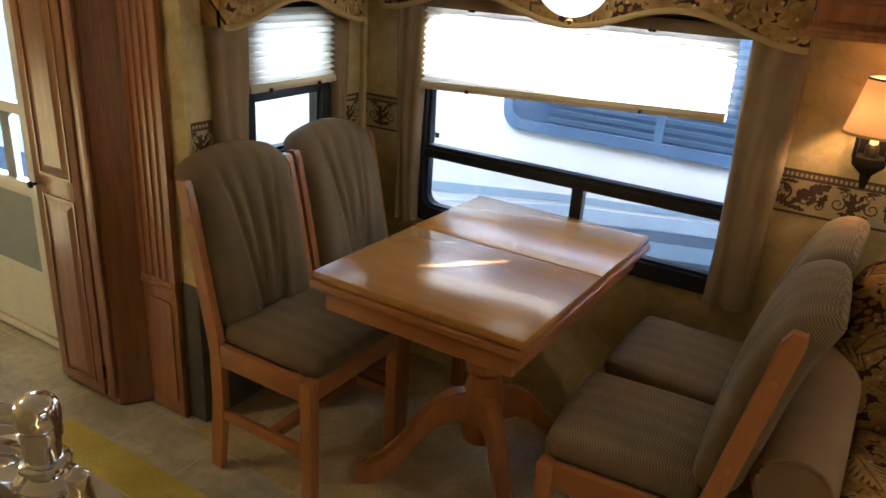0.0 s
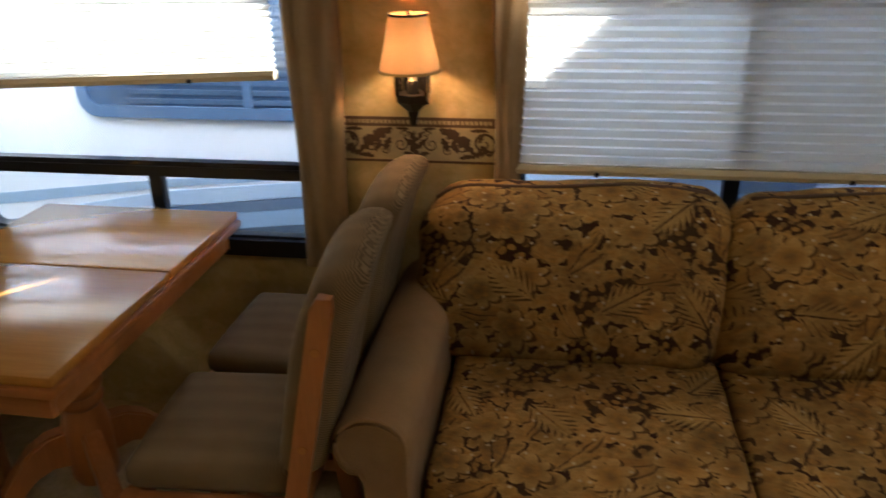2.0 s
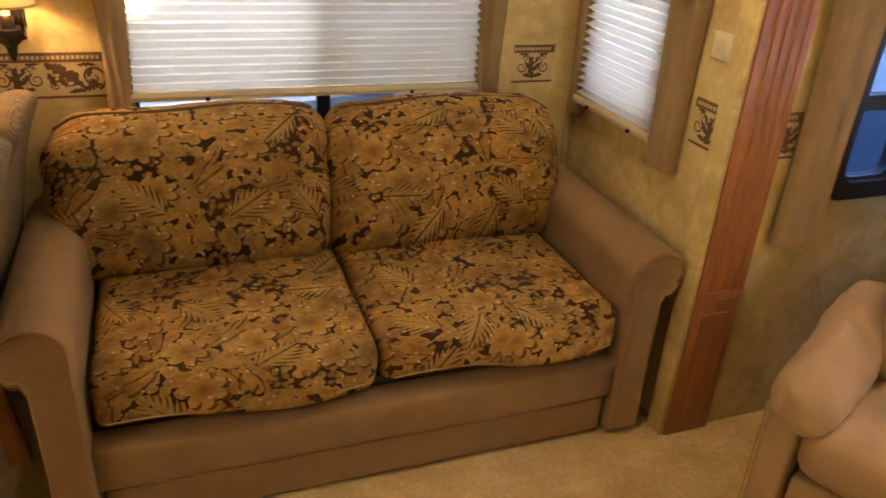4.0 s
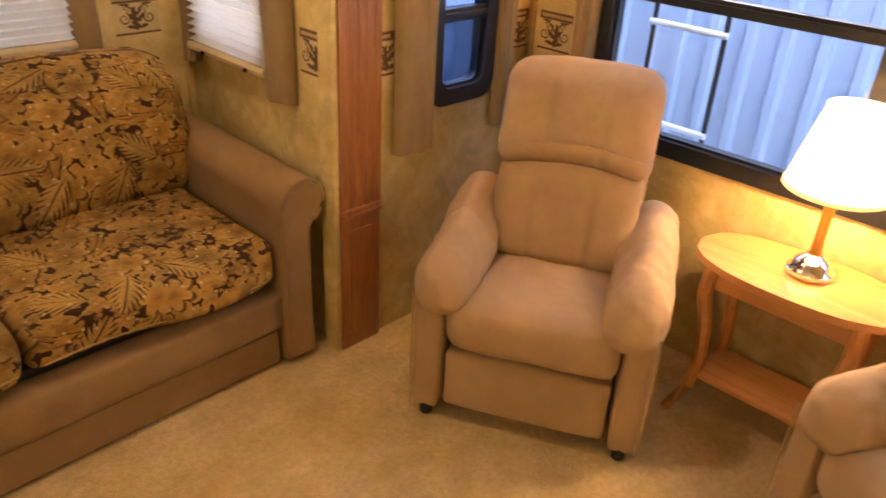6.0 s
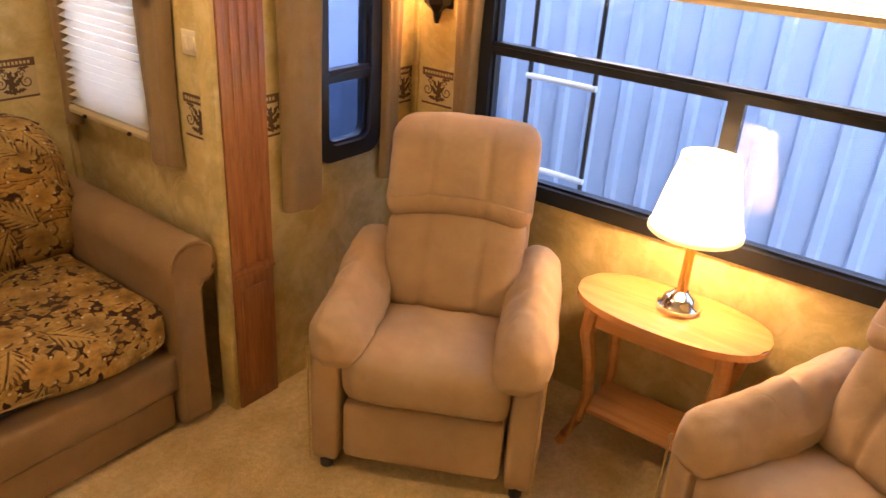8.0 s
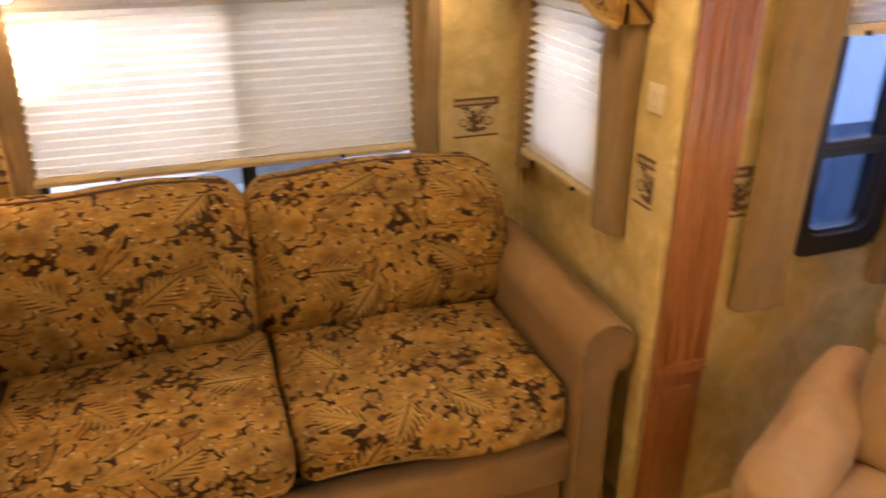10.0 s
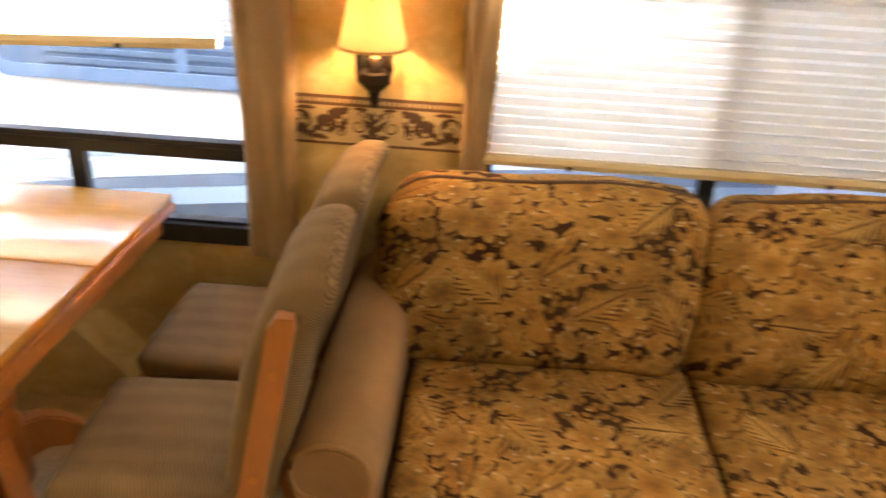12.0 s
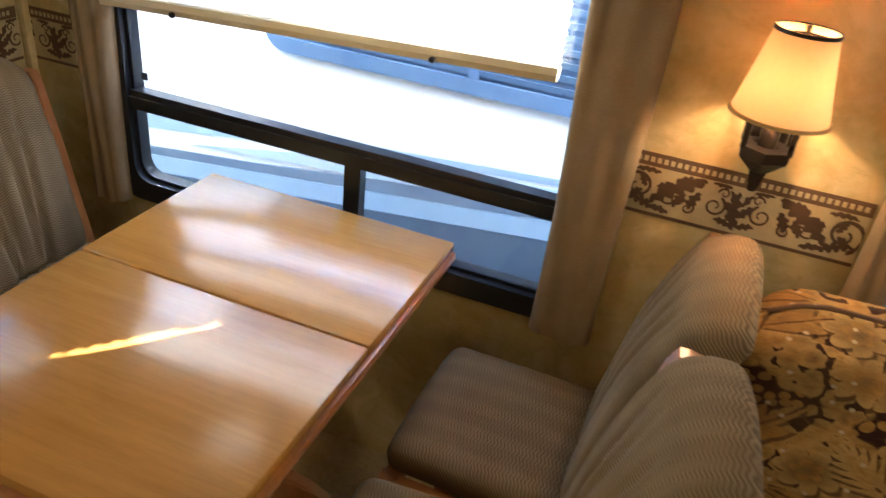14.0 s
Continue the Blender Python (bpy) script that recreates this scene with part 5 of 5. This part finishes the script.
part("kick_panel", boxm(-1.90, -1.32, 2.198, 2.212, 0.05, 0.292), DOOR_W, entry, "white kick panel")
part("lower_panel", boxm(-1.90, -1.32, 2.196, 2.214, 0.294, 0.60), DOOR_G, entry, "grey panel")
part("screen_strip", boxm(-1.46, -1.40, 2.192, 2.216, 0.655, 0.905, 0.002), DOOR_G, entry)
part("pane", boxm(-1.90, -1.32, 2.203, 2.206, 0.655, 1.72), GLASS, entry, "", None).visible_shadow = False
solo("baseboard_1", boxm(-1.95, -1.05, 2.168, 2.176, 0.0, 0.03, 0.002), DOOR_W, "white sill under the entry door", "trim", "structure")

over = thing("overhead_cabinet", "brown oak overhead cabinet above the wall sconce", "cabinet")
part("body", boxm(1.075, 1.455, 2.815, 2.998, 1.412, HS - 0.003, 0.003), CABINET_R, over)
bm = box(bmesh.new(), 1.062, 1.468, 2.790, 2.998, 1.388, 1.402, 0.003)
box(bm, 1.068, 1.462, 2.800, 2.998, 1.401, 1.413, 0.003)
part("light_rail", bm, CABINET_R, over, "moulded lower edge")
raised_door(over, "door", 1.085, 1.445, 1.425, HS - 0.03, 2.797, ((1.475, HS - 0.08),), CABINET_R)

shelf_o = thing("overhead_cabinet", "dark brown oak overhead cabinet above the sofa window", "cabinet")
part("body", boxm(1.472, 2.985, 2.872, 2.998, 1.412, HS - 0.003, 0.003), CABINET, shelf_o)
part("light_rail", boxm(1.470, 2.987, 2.866, 2.884, 1.404, 1.430, 0.003), CABINET, shelf_o)

island = thing("kitchen_island", "oak kitchen island with a beige laminate top", "counter")
part("body", boxm(-0.55, 0.655, 0.56, 1.13, 0.0, 0.888, 0.004), CABINET, island)
part("worktop", boxm(-0.57, 0.685, 0.54, 1.158, 0.889, 0.925, 0.008), COUNTER, island, "beige laminate worktop")
tap = thing("kitchen_faucet", "polished chrome faucet on the island worktop", "faucet", "", pose(0.583, 1.112, 0.925, 0, 0, 0))
bm = prism(bmesh.new(), rounded(-0.125, 0.115, -0.034, 0.034, 0.033), lambda u, v, w: (u, v, 0.009 * w))
bmesh.ops.bevel(bm, geom=bm.edges[:], offset=0.002, segments=2, affect="EDGES", clamp_overlap=True)
part("deck_plate", bm, CHROME, tap, "", 40)
column = [(0.034, 0.009), (0.034, 0.013), (0.030, 0.015), (0.024, 0.022), (0.0205, 0.024), (0.0205, 0.070), (0.0235, 0.0705), (0.0235, 0.084), (0.0215, 0.0845), (0.0215, 0.088), (0.0245, 0.0885), (0.0245, 0.103), (0.0225, 0.112), (0.017, 0.119), (0.009, 0.122), (0.003, 0.123)]
part("body", lathe(bmesh.new(), column, n=32), CHROME, tap, "", 32)
part("spout", tube(bmesh.new(), [(-0.012, -0.007, 0.094), (-0.035, -0.021, 0.096), (-0.062, -0.037, 0.103), (-0.10, -0.06, 0.124), (-0.145, -0.087, 0.135), (-0.17, -0.10, 0.120)], [0.013, 0.012, 0.011, 0.0105, 0.0105, 0.012], 14), CHROME, tap, "", 60)
lever = lathe(bmesh.new(), [(0.004, 0.034), (0.022, 0.034), (0.029, 0.038), (0.029, 0.042), (0.024, 0.047), (0.012, 0.051), (0.003, 0.052)], n=24)
bmesh.ops.transform(lever, matrix=pose(-0.052, -0.031, 0, 0, 0, 31) @ Matrix.Diagonal((1.35, 0.9, 1, 1)), verts=lever.verts)
part("lever", lever, CHROME, tap, "flat teardrop lever", 50)
part("lever_collar", lathe(bmesh.new(), [(0.025, 0.030), (0.029, 0.033), (0.029, 0.038), (0.025, 0.041)], n=28), CHROME, tap, "", 40)
part("side_spray", lathe(bmesh.new(), [(0.017, 0.009), (0.015, 0.02), (0.012, 0.026), (0.013, 0.045), (0.007, 0.05)], (0.062, 0.0, 0), 18), CHROME, tap, "", 40)
solo("kitchen_mat", boxm(-0.80, 0.62, 1.30, 1.925, -0.005, 0.004, 0.003, m=pose(0, 0, 0, 0, 0, 0)), MAT_Y, "mustard yellow kitchen mat on the vinyl floor", "rug")

plate = thing("light_switch", "cream double light switch on the wallpaper", "switch", "", pose(XR, 2.278, 1.167))
part("plate", boxm(-0.006, -0.0005, -0.036, 0.036, -0.034, 0.034, 0.002), CREAM, plate)
for q in (-0.016, 0.016):
    part("rocker", boxm(-0.010, -0.006, q - 0.008, q + 0.008, -0.018, 0.018, 0.001), CREAM, plate)
outlet = thing("wall_outlet", "cream wall outlet behind the side table", "outlet", "", pose(XB, 1.18, 0.36))
part("plate", boxm(-0.006, -0.0005, -0.035, 0.035, -0.055, 0.055, 0.002), CREAM, outlet)
for q in (-0.022, 0.022):
    part("socket", boxm(-0.008, -0.006, -0.014, 0.014, q - 0.013, q + 0.013, 0.001), CREAM, outlet)
solo("trim_5", boxm(XL - 0.072, XL + 0.004, YM + 0.0165, YM + 0.42, 0.001, 0.50, 0.002), GREY_CLOTH, "dark grey cloth-textured lower end of the slide-out wall", "trim", "structure")
solo("trim_2", boxm(XL + 0.001, XL + 0.022, 2.978, 2.999, 0, HS, 0.004), WALL, "wallpapered corner bead", "trim", "structure")
solo("trim_3", boxm(XR - 0.022, XR - 0.001, 2.978, 2.999, 0, HS, 0.004), WALL, "wallpapered corner bead", "trim", "structure")
solo("trim_4", boxm(XB - 0.02, XB - 0.001, YM - 0.02, YM - 0.001, 0, H, 0.004), WALL, "wallpapered corner bead", "trim", "structure")

# ---- outside ----
skin = "smooth white outer skin of the vehicle"
wall("exterior_cladding_2", skin, on_x(XB + T + 0.001, XB + T + 0.02), YK - T - 0.02, YM + T + 0.02, -0.25, H + 0.06, [(0.15, 1.885, 0.66, 1.72)], WHITE_T)
wall("exterior_cladding_3", skin, on_y(YK - T - 0.02, YK - T - 0.001), XF - T - 0.02, XB + T, -0.25, H + 0.06, (), WHITE_T)
wall("exterior_cladding_4", skin, on_x(XF - T - 0.02, XF - T - 0.001), YK - T, YM + T + 0.02, -0.25, H + 0.06, (), WHITE_T)
wall("exterior_cladding_5", skin, on_y(YM + T + 0.001, YM + T + 0.02), XR + T + 0.022, XB + T, -0.25, H + 0.06, [(3.345, 3.645, 0.755, 1.56)], WHITE_T)
wall("exterior_cladding_6", skin, on_x(XR + T + 0.001, XR + T + 0.021), YM + T, YS + T, -0.25, 2.25, [(2.46, 2.93, 0.838, 1.38)], WHITE_T)
wall("exterior_cladding_7", skin, on_x(XL - T - 0.021, XL - T - 0.001), YM + T + 0.025, YS + T, -0.25, 2.25, [(2.395, 2.80, 0.835, 1.34)], WHITE_T)
solo("underbody", boxm(XF, XB, YK, YM, -0.25, -0.062), BLACK, "dark underside of the vehicle floor", "chassis", "structure", None)
solo("underbody_slide", boxm(XL, XR, YM + 0.001, YS, -0.25, -0.062), BLACK, "dark underside of the slide-out", "chassis", "structure", None)
wall("exterior_cladding", "smooth white outer skin of the slide-out", on_y(YS + T + 0.001, YS + T + 0.022), XL - T, XR + T, -0.25, 2.25, [(-0.185, 1.032, 0.585, 1.442), (1.50, 2.70, 0.62, 1.40)], WHITE_T)
GZ = -1.0
solo("ground", boxm(-400, 400, -400, 400, GZ - 0.3, GZ), ASPHALT, "grey asphalt lot reaching the horizon", "ground", "structure", None)


def trailer():
    th = thing("parked_trailer", "white parked travel trailer with a blue-tinted window and grey stripes", "trailer", "", pose(0, 3.55, 0))
    side = [(-6.5, GZ + 0.45), (6.5, GZ + 0.45), (6.5, 1.563), (-6.5, 1.563)]
    part("body", prism(bmesh.new(), side, lambda u, v, w: (u, 2.4 * w, v)), WHITE_T, th, "", None)
    # Unseen plate, added so that its slanted edge shades the sofa blind.
    part("added_shade_plate", prism(bmesh.new(), [(2.08, 1.564), (6.5, 1.564), (6.5, 2.6), (3.1, 2.6)], on_y(0.0, 0.05)), WHITE_T, th, "", None)
    sheet = lambda pts, d, mt, lb: part("stripe", prism(bmesh.new(), pts, on_y(-d, -0.001)), mt, th, lb, None)
    sheet([(-3.0, 0.22), (-0.475, 0.501), (0.169, 0.589), (0.69, 0.640), (2.5, 0.78), (2.5, 0.80), (0.69, 0.662), (0.169, 0.621), (-0.475, 0.547), (-3.0, 0.30)], 0.004, STRIPE_T, "grey-blue painted stripe")
    sheet([(-0.4, 0.47), (0.29, 0.527), (0.82, 0.586), (2.5, 0.73), (2.5, 0.77), (0.82, 0.640), (0.2, 0.578)], 0.006, PALE_T, "pale blue painted swoosh")
    sheet([(-3.0, 0.18), (-0.2, 0.462), (0.29, 0.524), (0.82, 0.583), (2.5, 0.73), (2.5, 0.66), (0.82, 0.54), (0.58, 0.513), (-3.0, 0.14)], 0.008, SKIRT_M, "slate blue painted band")
    sheet([(-3.0, 0.14), (0.58, 0.511), (0.82, 0.538), (2.5, 0.66), (2.5, 0.60), (0.83, 0.477), (0.49, 0.44), (-3.0, 0.08)], 0.010, STRIPE_T, "grey-blue painted band")
    sheet([(-6.4, GZ + 0.42), (6.4, GZ + 0.42), (6.4, 0.60), (2.5, 0.60), (0.83, 0.475), (0.49, 0.438), (-3.0, 0.08), (-6.4, 0.0)], 0.012, SKIRT_T, "dark slate lower body")
    win = part("window", frame_ring(bmesh.new(), rounded(-0.10, 1.60, 0.862, 1.40, 0.075), rounded(-0.06, 1.56, 0.905, 1.36, 0.05), on_y(-0.022, -0.001)), BLUE_F, th, "blue-tinted trailer window", 40)
    part("pane", prism(bmesh.new(), rounded(-0.07, 1.57, 0.893, 1.37, 0.05), on_y(-0.010, -0.004)), BLUE_T, win, "", None)
    part("mullion", boxm(0.54, 0.57, -0.020, -0.010, 0.90, 1.365), BLUE_F, win, "", None)
    bm = bmesh.new()
    for i in range(13):
        z = 0.915 + 0.034 * i
        prism(bm, [(0, 0), (0, 0.004), (0.018, 0.007), (0.018, 0.003)], lambda u, v, w: (0.10 + 1.44 * w, -0.0105 - 0.001 - v, z + u))
    part("inner_slats", bm, BLUE_S, win, "", None)
    for x in (-2.2, -1.35):
        wheel = part("wheel", lathe(bmesh.new(), [(0.20, -0.1), (0.36, -0.09), (0.37, 0.0), (0.36, 0.09), (0.20, 0.1)], n=28), BLACK, th, "", 40)
        wheel.matrix_basis = pose(x, 0.12, GZ + 0.37, 90)
    return th


trailer()


def steel_shed():
    th = thing("steel_building", "pale blue-grey ribbed steel building wall", "building", "", pose(6.3, 0, GZ))
    prof = []
    for i in range(64):
        y = -7 + 0.22 * i
        prof += [(y, 0.0), (y + 0.10, 0.0), (y + 0.12, -0.035), (y + 0.17, -0.035), (y + 0.19, 0.0)]
    prof += [(7.1, 0.0), (7.1, 0.2), (-7, 0.2)]
    part("siding", prism(bmesh.new(), prof, lambda u, v, w: (v, u, 4.2 * w)), SIDING, th, "ribbed steel siding", None)
    part("flashing", boxm(-0.06, 0.25, -7.05, 7.15, 4.18, 4.30, 0.01), SIDING, th)
    return th


steel_shed()

ladder = thing("rear_ladder", "white tubular ladder on the rear of the vehicle", "ladder", "", pose(4.12, 0, 0))
for y in (1.585, 1.845):
    part("rail", tube(bmesh.new(), [(0, y, -0.55), (0, y, 0.3), (0, y, 2.0)], 0.009, 10), BLACK, ladder, "dark side rail")
for i in range(6):
    part("rung", tube(bmesh.new(), [(-0.006, 1.575, -0.36 + 0.34 * i), (-0.006, 1.855, -0.36 + 0.34 * i)], 0.011, 10), WHITE_T, ladder, "white rung")
for y in (1.585, 1.845):
    for z in (-0.3, 1.9):
        part("bracket", boxm(XB + T - 4.12, 0.0, y - 0.01, y + 0.01, z, z + 0.02), BLACK, ladder)
